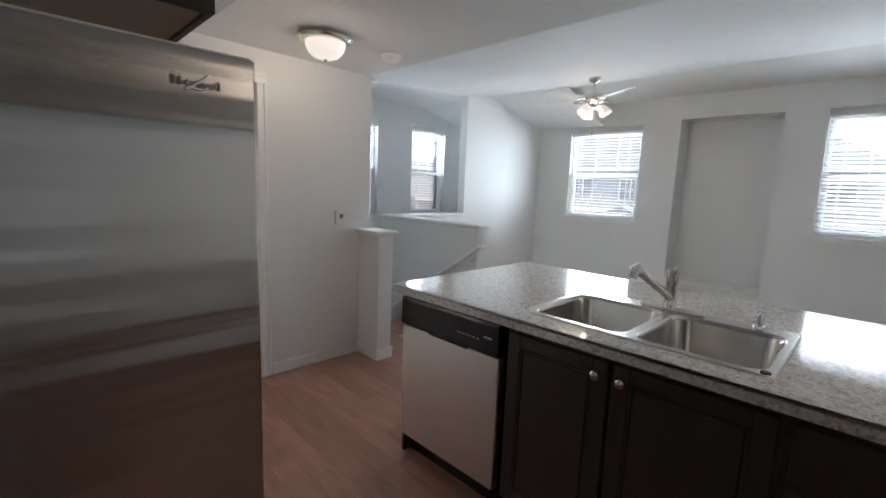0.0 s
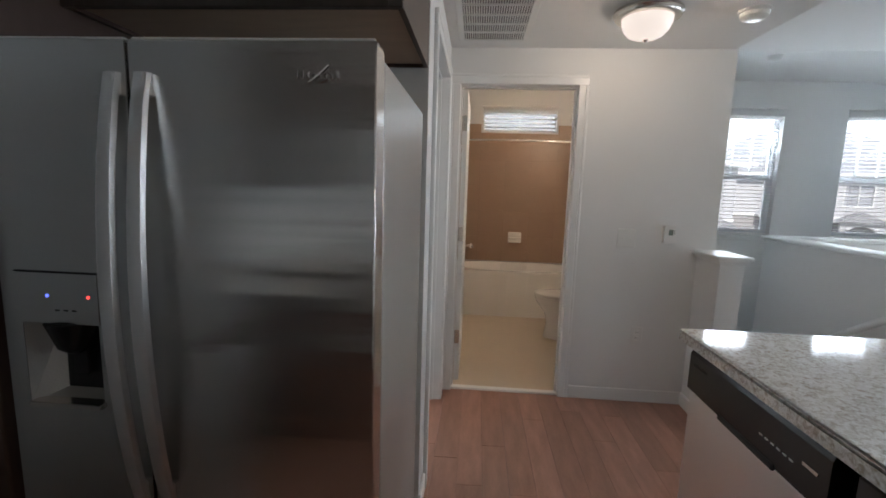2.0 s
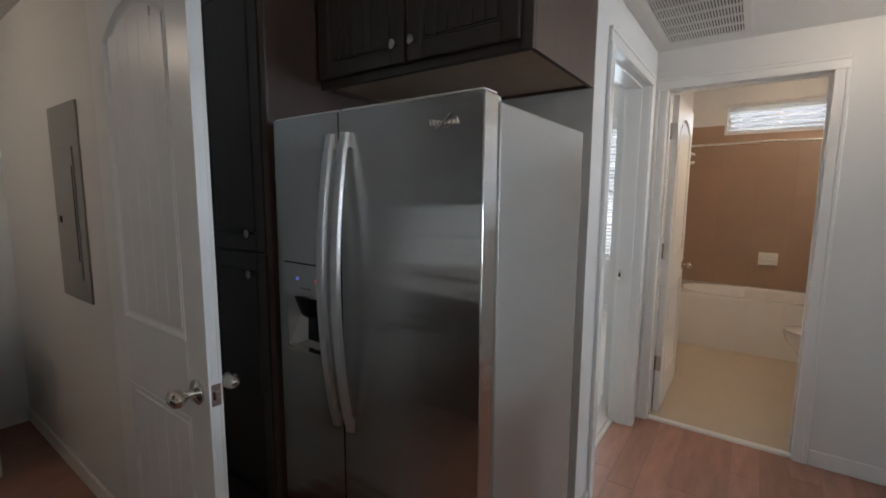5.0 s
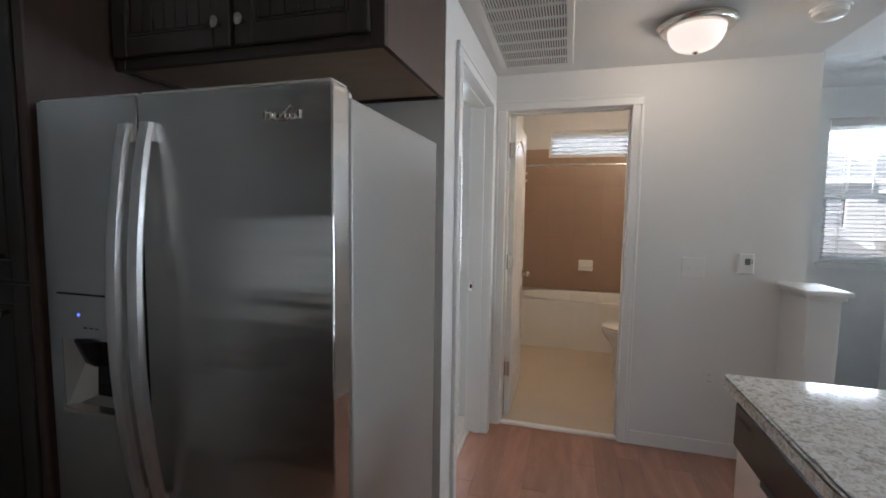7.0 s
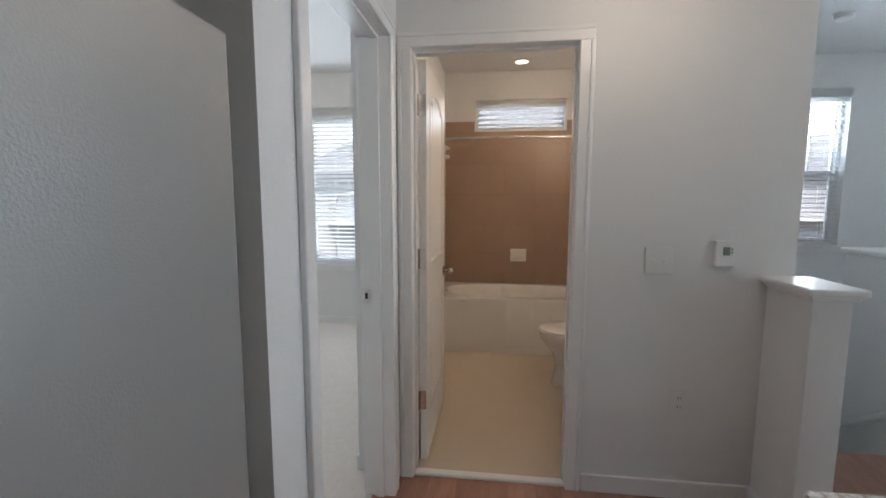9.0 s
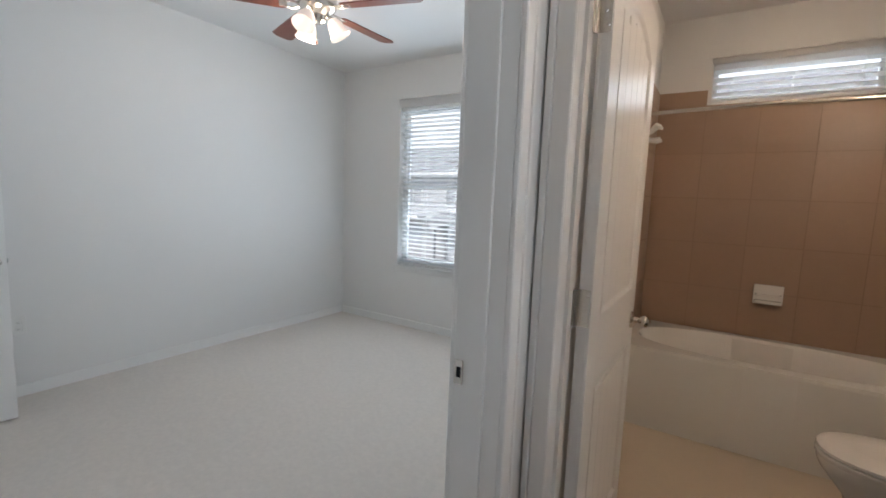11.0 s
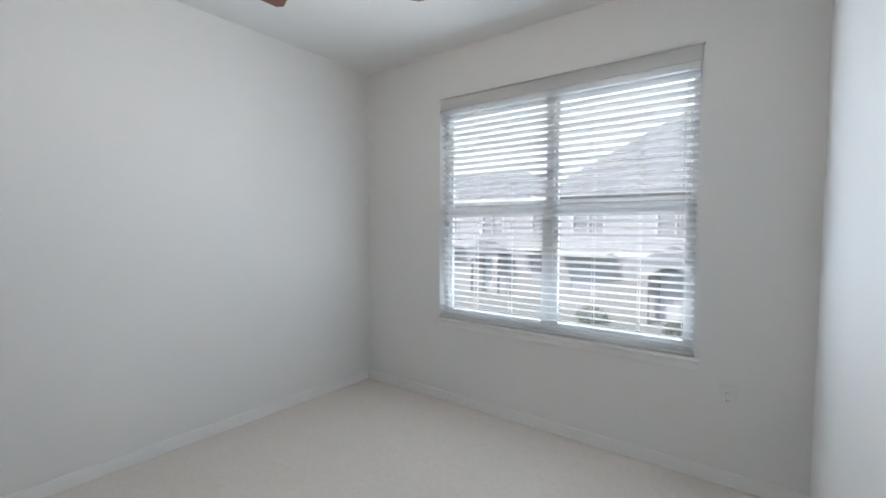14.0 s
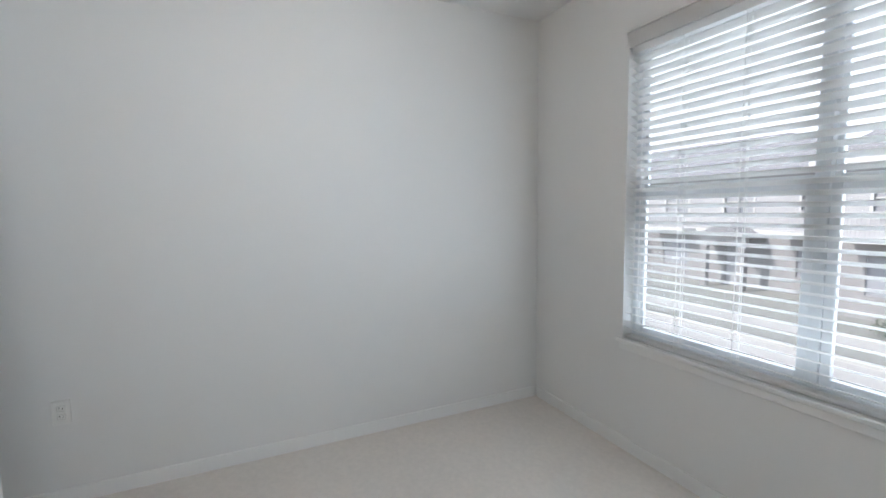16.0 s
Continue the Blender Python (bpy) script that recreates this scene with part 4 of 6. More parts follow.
    for k in range(8):
        hgt = (0.018, 0.016, 0.011, 0.011, 0.014, 0.010, 0.010, 0.017)[k]
        part("badge_bar", B(-0.046 + k * 0.0118, -0.039 + k * 0.0118, -0.003, 0.0, -0.007, -0.007 + hgt, 0.001), "chrome", bd, local=True)
    part("hinge_cover", B(X1 - 0.09, X1 - 0.02, -1.93, -1.86, 1.648, 1.668, 0.005), "plastic", f, "hinge cover")
    part("hinge_cover", B(X0 + 0.02, X0 + 0.09, -1.93, -1.86, 1.648, 1.668, 0.005), "plastic", f, "hinge cover")
    for x in (X0 + 0.06, X1 - 0.06):
        for y in (-1.86, -1.32):
            part("foot", lathe(bmesh.new(), [(0, 0), (0.018, 0), (0.018, 0.03), (0, 0.03)], pose(x, y, 0), 12), "black", f)
    return f


fridge()


# ---- cabinets ----
def cab_door(parent, axis, face, side, a0, a1, z0, z1, bead=6, mat="espresso", knob=None):
    """A framed door on a cabinet front, with a beadboard or a raised panel; knob: (along, height)."""
    f1 = face + side * 0.020

    def bx(bm, u0, u1, q0, q1, za, zb, bev=0.002):
        if axis == "y":
            box(bm, u0, u1, q0, q1, za, zb, bev)
        else:
            box(bm, q0, q1, u0, u1, za, zb, bev)
    s = 0.055
    bm = bmesh.new()
    bx(bm, a0 + 0.01, a1 - 0.01, face, face + side * 0.006, z0 + 0.01, z1 - 0.01, 0)
    d = part("door", bm, mat, parent)
    for nm, q in (("stile", (a0, a0 + s, z0, z1)), ("stile", (a1 - s, a1, z0, z1)), ("rail", (a0 + s, a1 - s, z0, z0 + s)), ("rail", (a0 + s, a1 - s, z1 - s, z1))):
        bm = bmesh.new()
        bx(bm, q[0], q[1], face, f1, q[2], q[3], 0.003)
        part(nm, bm, mat, d)
    bm = bmesh.new()
    u0, u1 = a0 + s + 0.012, a1 - s - 0.012
    if bead:
        n = max(2, round((u1 - u0) / 0.045))
        for i in range(n):
            bm = bmesh.new()
            bx(bm, u0 + (u1 - u0) * i / n + 0.0015, u0 + (u1 - u0) * (i + 1) / n - 0.0015, face + side * 0.006, face + side * 0.013, z0 + s + 0.012, z1 - s - 0.012, 0.003)
            part("bead_board", bm, mat, d)
    else:
        bx(bm, u0, u1, face + side * 0.006, face + side * 0.016, z0 + s + 0.012, z1 - s - 0.012, 0.006)
        part("door_panel", bm, mat, d)
    bm = bmesh.new()
    for w0, w1, v0, v1 in ((a0 + s, a0 + s + 0.010, z0 + s, z1 - s), (a1 - s - 0.010, a1 - s, z0 + s, z1 - s), (a0 + s + 0.010, a1 - s - 0.010, z0 + s, z0 + s + 0.010), (a0 + s + 0.010, a1 - s - 0.010, z1 - s - 0.010, z1 - s)):
        bx(bm, w0, w1, face + side * 0.006, face + side * 0.017, v0, v1, 0.003)
    part("moulding", bm, mat, d)
    if knob:
        u, z = knob
        m = pose(u, f1, z, 90 if side < 0 else -90) if axis == "y" else pose(f1, u, z, 0, -90 if side < 0 else 90)
        part("knob", lathe(bmesh.new(), [(0, 0), (0.007, 0), (0.006, 0.012), (0.010, 0.018), (0.016, 0.022), (0.016, 0.027), (0.009, 0.031), (0, 0.032)], m, 16), "nickel", d, "round satin nickel knob", smooth=True)
    return d


up = thing("wall_cabinet", -0.54, -1.45, 1.818, "dark espresso wall cabinet with beadboard doors above the refrigerator", "cabinet")
bm = bmesh.new()
box(bm, -0.988, -0.972, -1.716, -1.182, 1.82, 2.248)
box(bm, -0.108, -0.0925, -1.716, -1.182, 1.82, 2.248)
box(bm, -0.972, -0.108, -1.19, -1.182, 1.82, 2.248)
part("carcass", bm, "cab_side", up, "dark brown cabinet side")
part("underside", B(-0.972, -0.108, -1.716, -1.19, 1.832, 1.84), "cab_under", up, "unpainted tan underside")
bm = bmesh.new()
box(bm, -0.988, -0.952, -1.736, -1.716, 1.818, 2.248, 0.002)
box(bm, -0.13, -0.0925, -1.736, -1.716, 1.818, 2.248, 0.002)
box(bm, -0.952, -0.13, -1.736, -1.716, 1.818, 1.850, 0.002)
box(bm, -0.952, -0.13, -1.736, -1.716, 2.225, 2.248, 0.002)
box(bm, -0.555, -0.519, -1.736, -1.716, 1.85, 2.225)
part("face_frame", bm, "espresso", up)
cab_door(up, "y", -1.736, -1, -0.975, -0.545, 1.848, 2.235, knob=(-0.576, 1.905))
cab_door(up, "y", -1.736, -1, -0.529, -0.128, 1.848, 2.235, knob=(-0.497, 1.905))

pan = thing("pantry_cabinet", -1.24, -1.6, 0, "tall dark espresso pantry cabinet with two doors beside the refrigerator", "cabinet")
part("carcass", B(-1.476, -1.032, -1.955, -1.184, 0.0, 2.245), "espresso", pan)
part("side_panel", B(-1.030, -0.992, -1.975, -1.184, 0.0, 2.246, 0.006, 2), "cab_side", pan, "reddish brown side panel")
cab_door(pan, "y", -1.955, -1, -1.472, -1.040, 1.195, 2.22, bead=0, knob=(-1.118, 1.262))
cab_door(pan, "y", -1.955, -1, -1.472, -1.040, 0.11, 1.182, bead=0, knob=(-1.118, 1.105))

# cabinets along the west wall, mirrored in the refrigerator's doors
for ya, yb in ((-3.78, -3.13), (-4.45, -3.80), (-5.18, -4.47)):
    low = thing("kitchen_cabinet", -0.94, (ya + yb) / 2, 0, "dark espresso base cabinet along the kitchen wall", "cabinet", "kitchen wall cabinets")
    part("carcass", B(-1.238, -0.66, ya, yb, 0.105, 0.872), "espresso", low)
    part("toe_board", B(-0.745, -0.73, ya, yb, 0.0, 0.105), "black", low)
    cab_door(low, "x", -0.66, 1, ya + 0.01, yb - 0.01, 0.13, 0.845, bead=0, knob=(yb - 0.04, 0.795))
    high = thing("upper_cabinet", -1.08, (ya + yb) / 2, 1.37, "dark espresso wall cabinet above the kitchen counter", "cabinet", "kitchen upper cabinets")
    part("carcass", B(-1.238, -0.93, ya, yb, 1.37, 2.14), "espresso", high)
    cab_door(high, "x", -0.93, 1, ya + 0.005, yb - 0.005, 1.375, 2.135, knob=(yb - 0.035, 1.43))
# unseen dark cabinets on the south wall, added to darken the refrigerator's upper reflection
for xa, xb in ((-0.55, 0.15), (0.17, 0.87), (0.89, 1.59)):
    high = thing("short_cabinet", (xa + xb) / 2, -5.03, 1.86, "unseen dark cabinet added to darken the refrigerator's reflection", "cabinet", "short kitchen cabinets")
    part("carcass", B(xa, xb, -5.198, -4.89, 1.86, 2.245), "espresso", high)
    cab_door(high, "y", -4.89, 1, xa + 0.005, xb - 0.005, 1.865, 2.24, knob=(xb - 0.035, 1.92))
side_top = thing("side_countertop", -0.93, -4.14, 0.874, "granite worktop on the cabinets along the wall", "countertop")
part("slab", B(-1.238, -0.625, -5.198, -3.11, 0.874, 0.914, 0.006, 2), "granite", side_top)

# ---- island ----
IX = 0.905
unit = thing("base_cabinet", 1.2, -2.44, 0, "dark espresso sink cabinet with two doors under the granite counter", "cabinet", "island cabinets")


def carcass(root, y0, y1):
    part("carcass", B(IX, IX + 0.60, y0, y1, 0.105, 0.872), "espresso", root)
    part("toe_board", B(IX + 0.07, IX + 0.085, y0, y1, 0.0, 0.105), "black", root)


bm = bmesh.new()
box(bm, IX, IX + 0.60, -2.885, -1.985, 0.105, 0.70)
box(bm, IX, IX + 0.02, -2.885, -1.985, 0.70, 0.872)
box(bm, IX + 0.58, IX + 0.60, -2.885, -1.985, 0.70, 0.872)
box(bm, IX + 0.02, IX + 0.58, -2.885, -2.867, 0.70, 0.872)
box(bm, IX + 0.02, IX + 0.58, -2.003, -1.985, 0.70, 0.872)
part("carcass", bm, "espresso", unit)
part("toe_board", B(IX + 0.07, IX + 0.085, -2.885, -1.985, 0.0, 0.105), "black", unit)
cab_door(unit, "x", IX, -1, -2.412, -2.000, 0.13, 0.845, bead=0, knob=(-2.375, 0.795))
cab_door(unit, "x", IX, -1, -2.872, -2.428, 0.13, 0.845, bead=0, knob=(-2.462, 0.795))
unit2 = thing("base_cabinet", 1.2, -3.11, 0, "dark espresso base cabinet with a drawer over a door", "cabinet", "island cabinets")
carcass(unit2, -3.335, -2.887)
cab_door(unit2, "x", IX, -1, -3.322, -2.902, 0.13, 0.66, bead=0, knob=(-2.93, 0.61))
bm = bmesh.new()
box(bm, IX - 0.02, IX, -3.322, -2.902, 0.69, 0.845, 0.004)
part("drawer_front", bm, "espresso", unit2)
copy_thing(unit2, pose(1.2, -3.56, 0))
back = thing("island_back_panel", 1.62, -2.6, 0, "painted island back wall carrying the counter overhang", "island")
part("panel", B(1.507, 1.64, -3.8, -1.345, 0.0, 0.872), "wall", back)
part("end_panel", B(IX, 1.506, -1.345, -1.330, 0.0, 0.872, 0.001), "espresso", back, "dark end panel")

top = thing("countertop", 1.45, -2.5, 0.874, "speckled grey granite worktop with a sink cut-out and polished surface", "countertop")
ex0, ex1, ey0, ey1 = 0.850, 2.03, -3.82, -1.285
sx0, sx1, sy0, sy1 = 0.985, 1.535, -2.825, -2.005
bm = bmesh.new()
z0, z1 = 0.874, 0.914
O = [(ex0, ey0), (ex1, ey0), (ex1, ey1), (ex0, ey1)]
I = [(sx0, sy0), (sx1, sy0), (sx1, sy1), (sx0, sy1)]
ot, ob_, it, ib = [[bm.verts.new((x, y, z)) for x, y in q] for q, z in ((O, z1), (O, z0), (I, z1), (I, z0))]
for i in range(4):
    j = (i + 1) % 4
    bm.faces.new((ot[i], ot[j], it[j], it[i]))
    bm.faces.new((ob_[i], ob_[j], ib[j], ib[i]))
    bm.faces.new((ot[i], ot[j], ob_[j], ob_[i]))
    bm.faces.new((it[i], it[j], ib[j], ib[i]))
ots = set(ot)
es = [e for e in bm.edges if sum(v in ots for v in e.verts) == 2] + [e for e in bm.edges if len({v.co.z for v in e.verts}) == 2 and all(v in ots or v in set(ob_) for v in e.verts)]
bmesh.ops.bevel(bm, geom=es, offset=0.010, segments=3, affect="EDGES", profile=0.5)
part("slab", bm, "granite", top, smooth=True)


def rrect(x0, x1, y0, y1, r, n=5):
    out = []
    for cx, cy, a in ((x1 - r, y1 - r, 0), (x0 + r, y1 - r, 90), (x0 + r, y0 + r, 180), (x1 - r, y0 + r, 270)):
        for k in range(n + 1):
            t = radians(a + 90 * k / n)
            out.append((cx + r * math.cos(t), cy + r * math.sin(t)))
    return out


def loft(bm, loops, close=True):
    rings = [[bm.verts.new(p) for p in l] for l in loops]
    for a, b in zip(rings, rings[1:]):
        n = len(a)
        for i in range(n):
            bm.faces.new((a[i], a[(i + 1) % n], b[(i + 1) % n], b[i]))
    if close:
        bm.faces.new(rings[-1])
    return rings


sink = thing("kitchen_sink", 1.26, -2.415, 0.914, "double-bowl stainless steel drop-in sink, empty and clean", "sink")
# rim with two rounded openings
bm = bmesh.new()
bowls = ((0.995, 1.452, -2.815, -2.432, 0.19), (0.995, 1.452, -2.400, -2.014, 0.17))
outer = rrect(0.968, 1.552, -2.842, -1.988, 0.035)
loft(bm, [[(x, y, 0.9145) for x, y in outer], [(x, y, 0.919) for x, y in rrect(0.972, 1.548, -2.838, -1.992, 0.033)]], close=False)
top_ring = [v for v in bm.verts if v.co.z > 0.918]
bowl_rings = []
for x0, x1, y0, y1, dp in bowls:
    vs = [bm.verts.new((x, y, 0.919)) for x, y in rrect(x0, x1, y0, y1, 0.06)]
    for i in range(len(vs)):
        bm.edges.new((vs[i], vs[(i + 1) % len(vs)]))
    bowl_rings.append(vs)
edges = [e for e in bm.edges if all(v.co.z > 0.918 for v in e.verts)]
bmesh.ops.triangle_fill(bm, use_beauty=True, use_dissolve=False, edges=edges, normal=(0, 0, 1))
part("rim", bm, "steel_v", sink, "bright steel rim")
for x0, x1, y0, y1, dp in bowls:
    bm = bmesh.new()
    L_ = [(0.0, 0.919, 0.06), (0.004, 0.914, 0.058), (0.010, 0.90, 0.056), (0.018, 0.919 - dp + 0.03, 0.055), (0.03, 0.919 - dp + 0.008, 0.06), (0.055, 0.919 - dp, 0.07)]
    loft(bm, [[(x, y, z) for x, y in rrect(x0 + i, x1 - i, y0 + i, y1 - i, r)] for i, z, r in L_])
    bw = part("bowl", bm, "steel_v", sink, "deep brushed steel bowl", smooth=True)
    part("drain", lathe(bmesh.new(), [(0.0, 0.001), (0.022, 0.001), (0.040, 0.003), (0.045, 0.001), (0.045, 0.0)], pose((x0 + x1) / 2 + 0.04, (y0 + y1) / 2, 0.9195 - dp), 20), "chrome", bw, "round drain", smooth=True)
fa = thing("kitchen_faucet", 1.49, -2.40, 0.919, "satin nickel pull-out kitchen faucet with one side handle", "faucet")
bm = bmesh.new()
loft(bm, [[(x, y, z) for x, y in rrect(1.462 + i, 1.525 - i, -2.53 + i, -2.27 - i, 0.03 - i)] for i, z in ((0, 0.919), (0, 0.925), (0.004, 0.929))])
part("deck_plate", bm, "nickel", fa, smooth=True)
part("column", lathe(bmesh.new(), [(0, 0.927), (0.029, 0.927), (0.027, 0.94), (0.024, 0.95), (0.024, 1.035), (0.026, 1.04), (0.026, 1.082), (0.021, 1.092), (0, 1.094)], pose(1.493, -2.395, 0), 24), "nickel", fa, smooth=True)
part("spout", tube(bmesh.new(), [(1.485, -2.393, 0.975), (1.44, -2.375, 1.005), (1.35, -2.345, 1.060), (1.305, -2.33, 1.092)], [0.019, 0.016, 0.015, 0.018], 16), "nickel", fa, smooth=True)
part("spray_head", tube(bmesh.new(), [(1.318, -2.334, 1.088), (1.285, -2.322, 1.108), (1.268, -2.316, 1.100), (1.258, -2.313, 1.075)], [0.017, 0.023, 0.025, 0.021], 16), "nickel", fa, smooth=True)
part("lever", tube(bmesh.new(), [(1.495, -2.395, 1.078), (1.515, -2.395, 1.088), (1.54, -2.395, 1.10)], [0.010, 0.007, 0.006], 10), "nickel", fa, smooth=True)
sd = thing("soap_dispenser", 1.505, -2.715, 0.919, "small chrome soap dispenser pump on the sink deck", "soap dispenser")
bm = bmesh.new()
lathe(bm, [(0, 0), (0.022, 0), (0.021, 0.008), (0.015, 0.012), (0.014, 0.045), (0.017, 0.047), (0.017, 0.062), (0, 0.064)], pose(1.505, -2.715, 0.919), 20)
part("pump", bm, "chrome", sd, smooth=True)
part("nozzle", tube(bmesh.new(), [(1.505, -2.715, 0.974), (1.462, -2.708, 0.976), (1.455, -2.707, 0.968)], 0.006, 10), "chrome", sd, smooth=True)
cap = thing("sink_hole_cover", 0.985, -2.80, 0.919, "small dark round cover on the sink rim", "cover")
part("cover", lathe(bmesh.new(), [(0, 0), (0.014, 0), (0.013, 0.004), (0, 0.005)], pose(0.99, -2.815, 0.9192), 14), "black", cap, smooth=True)

# ---- dishwasher ----
dw = thing("dishwasher", 1.15, -1.66, 0, "stainless steel dishwasher with a black control panel, door shut", "dishwasher")
part("tub_body", B(IX + 0.01, IX + 0.58, -1.965, -1.348, 0.10, 0.868), "black", dw)
part("steel_door", B(0.878, IX + 0.01, -1.960, -1.350, 0.122, 0.712, 0.004, 2), "dw_steel", dw, "flat brushed steel door", smooth=True)
bm = bmesh.new()
prof = [(0.868, 0.722), (0.868, 0.845), (0.875, 0.860), (0.915, 0.862), (0.915, 0.722), (0.886, 0.716)]
a = [bm.verts.new((x, -1.960, z)) for x, z in prof]
b = [bm.verts.new((x, -1.350, z)) for x, z in prof]
bm.faces.new(a)
bm.faces.new(b[::-1])
for i in range(len(prof)):
    j = (i + 1) % len(prof)
    bm.faces.new((a[i], a[j], b[j], b[i]))
cp = part("control_panel", bm, "black", dw, "glossy black control panel")
part("handle_pocket", B(0.862, 0.875, -1.80, -1.55, 0.712, 0.730, 0.004), "gasket", dw, "black handle lip")
for k in range(6):
    part("button", B(0.8665, 0.8685, -1.845 + k * 0.022 - 0.012, -1.845 + k * 0.022, 0.775, 0.779), "plastic", cp)
part("badge_bar", B(0.8665, 0.8685, -1.93, -1.885, 0.79, 0.798), "nickel", cp, "small pale badge")
# chrome strip added to draw the highlight along the door's edge
part("edge_highlight", B(0.8765, 0.884, -1.9665, -1.9615, 0.17, 0.712, 0.001), "chrome", dw, "bright strip added for the highlight on the door edge")
part("vent_slot", B(0.8668, 0.8685, -1.46, -1.38, 0.812, 0.820), "gasket", cp)
part("toe_board", B(0.955, 0.965, -1.963, -1.350, 0.0, 0.10), "black", dw)


# ---- ceiling and wall fittings ----
hl = thing("ceiling_light", 0.88, -0.58, 2.25, "flush ceiling light with a lit frosted dome and nickel ring", "ceiling light", "ceiling lights")
part("ring", lathe(bmesh.new(), [(0.0, 2.249), (0.135, 2.249), (0.155, 2.240), (0.158, 2.228), (0.148, 2.220), (0.146, 2.212), (0.130, 2.205), (0.115, 2.208), (0.115, 2.235), (0, 2.235)], pose(0.88, -0.58, 0), 40), "nickel", hl, smooth=True)
dm = part("dome", lathe(bmesh.new(), [(0.116, 2.214), (0.113, 2.188), (0.101, 2.158), (0.080, 2.135), (0.048, 2.120), (0.0, 2.115)], pose(0.88, -0.58, 0), 40), "dome", hl, "lit frosted glass dome", smooth=True)
dm.visible_shadow = False
part("finial", lathe(bmesh.new(), [(0, 2.118), (0.012, 2.117), (0.012, 2.111), (0.006, 2.105), (0, 2.103)], pose(0.88, -0.58, 0), 14), "nickel", hl, smooth=True)

# unseen second fixture, added where the kitchen's extra lamp hangs
copy_thing(hl, pose(1.58, -4.3, 2.25))


def smoke(x, y, z):
    s = thing("smoke_detector", x, y, z, "round white smoke detector on the ceiling", "smoke detector", "smoke detectors")
    part("base", lathe(bmesh.new(), [(0, -0.001), (0.068, -0.001), (0.068, -0.012), (0, -0.012)], pose(x, y, z), 28), "plastic", s, smooth=True)
    part("cover", lathe(bmesh.new(), [(0.06, -0.012), (0.058, -0.030), (0.045, -0.040), (0, -0.042)], pose(x, y, z), 28), "plastic", s, smooth=True)


smoke(1.365, -0.58, 2.25)
smoke(2.80, 1.61, 2.68)

vent = thing("return_air_grille", 0.165, -0.58, 2.25, "white louvred return air grille in the hall ceiling", "air vent")
gx0, gx1, gy0, gy1 = -0.035, 0.365, -1.06, -0.125
bm = bmesh.new()
box(bm, gx0, gx1, gy0, gy0 + 0.035, 2.241, 2.2495, 0.003)
box(bm, gx0, gx1, gy1 - 0.035, gy1, 2.241, 2.2495, 0.003)
box(bm, gx0, gx0 + 0.035, gy0 + 0.035, gy1 - 0.035, 2.241, 2.2495, 0.003)
box(bm, gx1 - 0.035, gx1, gy0 + 0.035, gy1 - 0.035, 2.241, 2.2495, 0.003)
part("frame", bm, "plastic", vent)
# flat dark sheet paints the shade between the louvres
part("backing", B(gx0 + 0.03, gx1 - 0.03, gy0 + 0.03, gy1 - 0.03, 2.2485, 2.2495), "vent_shade", vent, "dark sheet standing for the shade behind the louvres")
rows_n = 7
span = (gy1 - gy0 - 0.07) / rows_n
for i in range(1, rows_n):
    yy = gy0 + 0.035 + span * i
    part("crossbar", B(gx0 + 0.035, gx1 - 0.035, yy - 0.005, yy + 0.005, 2.240, 2.2485), "plastic", vent)
sl = None
nsl = 27
for i in range(nsl):
    xx = gx0 + 0.042 + (gx1 - gx0 - 0.084) * i / (nsl - 1)
    if sl is None:
        o = part("louvre", B(xx - 0.0032, xx + 0.0032, gy0 + 0.036, gy1 - 0.036, 2.2415, 2.2482), "plastic", vent)
        sl, x_first = o.data, xx
        continue
    o = new("louvre", sl)
    o.parent = vent
    o.location = (xx - x_first, 0, 0)


def plate(name, x, z, axis, face, side, w, h, label, category, kind_):
    """A wall plate with its switches or sockets."""
    g = thing(name, *((x, face, z) if axis == "y" else (face, x, z)), label, category)

    def bx(bm, u0, u1, t0, t1, za, zb, bev=0.001):
        q0, q1 = sorted((face + side * t0, face + side * t1))
        if axis == "y":
            box(bm, u0, u1, q0, q1, za, zb, bev)
        else:
            box(bm, q0, q1, u0, u1, za, zb, bev)
    bm = bmesh.new()
    bx(bm, x - w / 2, x + w / 2, 0.0005, 0.006, z - h / 2, z + h / 2, 0.002)
    part("plate", bm, "plastic", g)
    if kind_ == "switch":
        for u in (-0.023, 0.023):
            bm = bmesh.new()
            bx(bm, x + u - 0.005, x + u + 0.005, 0.006, 0.014, z - 0.008, z + 0.006, 0.002)
            part("toggle", bm, "plastic", g)
    elif kind_ == "outlet":
        for dz in (-0.02, 0.02):
            bm = bmesh.new()
            bx(bm, x - 0.016, x + 0.016, 0.006, 0.0075, z + dz - 0.014, z + dz + 0.014, 0.003)
            so = part("socket", bm, "plastic", g)
            bm = bmesh.new()
            bx(bm, x - 0.007, x - 0.005, 0.0075, 0.0078, z + dz - 0.004, z + dz + 0.006, 0)
            bx(bm, x + 0.005, x + 0.007, 0.0075, 0.0078, z + dz - 0.004, z + dz + 0.004, 0)
            part("slots", bm, "black", so)
    return g


plate("light_switch", 1.07, 1.10, "y", YW, -1, 0.115, 0.115, "white double light switch beside the thermostat", "light switch", "switch")
plate("wall_outlet", 1.19, 0.46, "y", YW, -1, 0.072, 0.115, "white double wall outlet in the hall", "outlet", "outlet")
plate("wall_outlet", -0.21, 0.46, "x", -3.32, 1, 0.072, 0.115, "white double wall outlet low in the bedroom", "outlet", "outlet")
plate("wall_outlet", -0.64, 0.48, "y", YN, -1, 0.072, 0.115, "white wall outlet under the bedroom window", "outlet", "outlet")
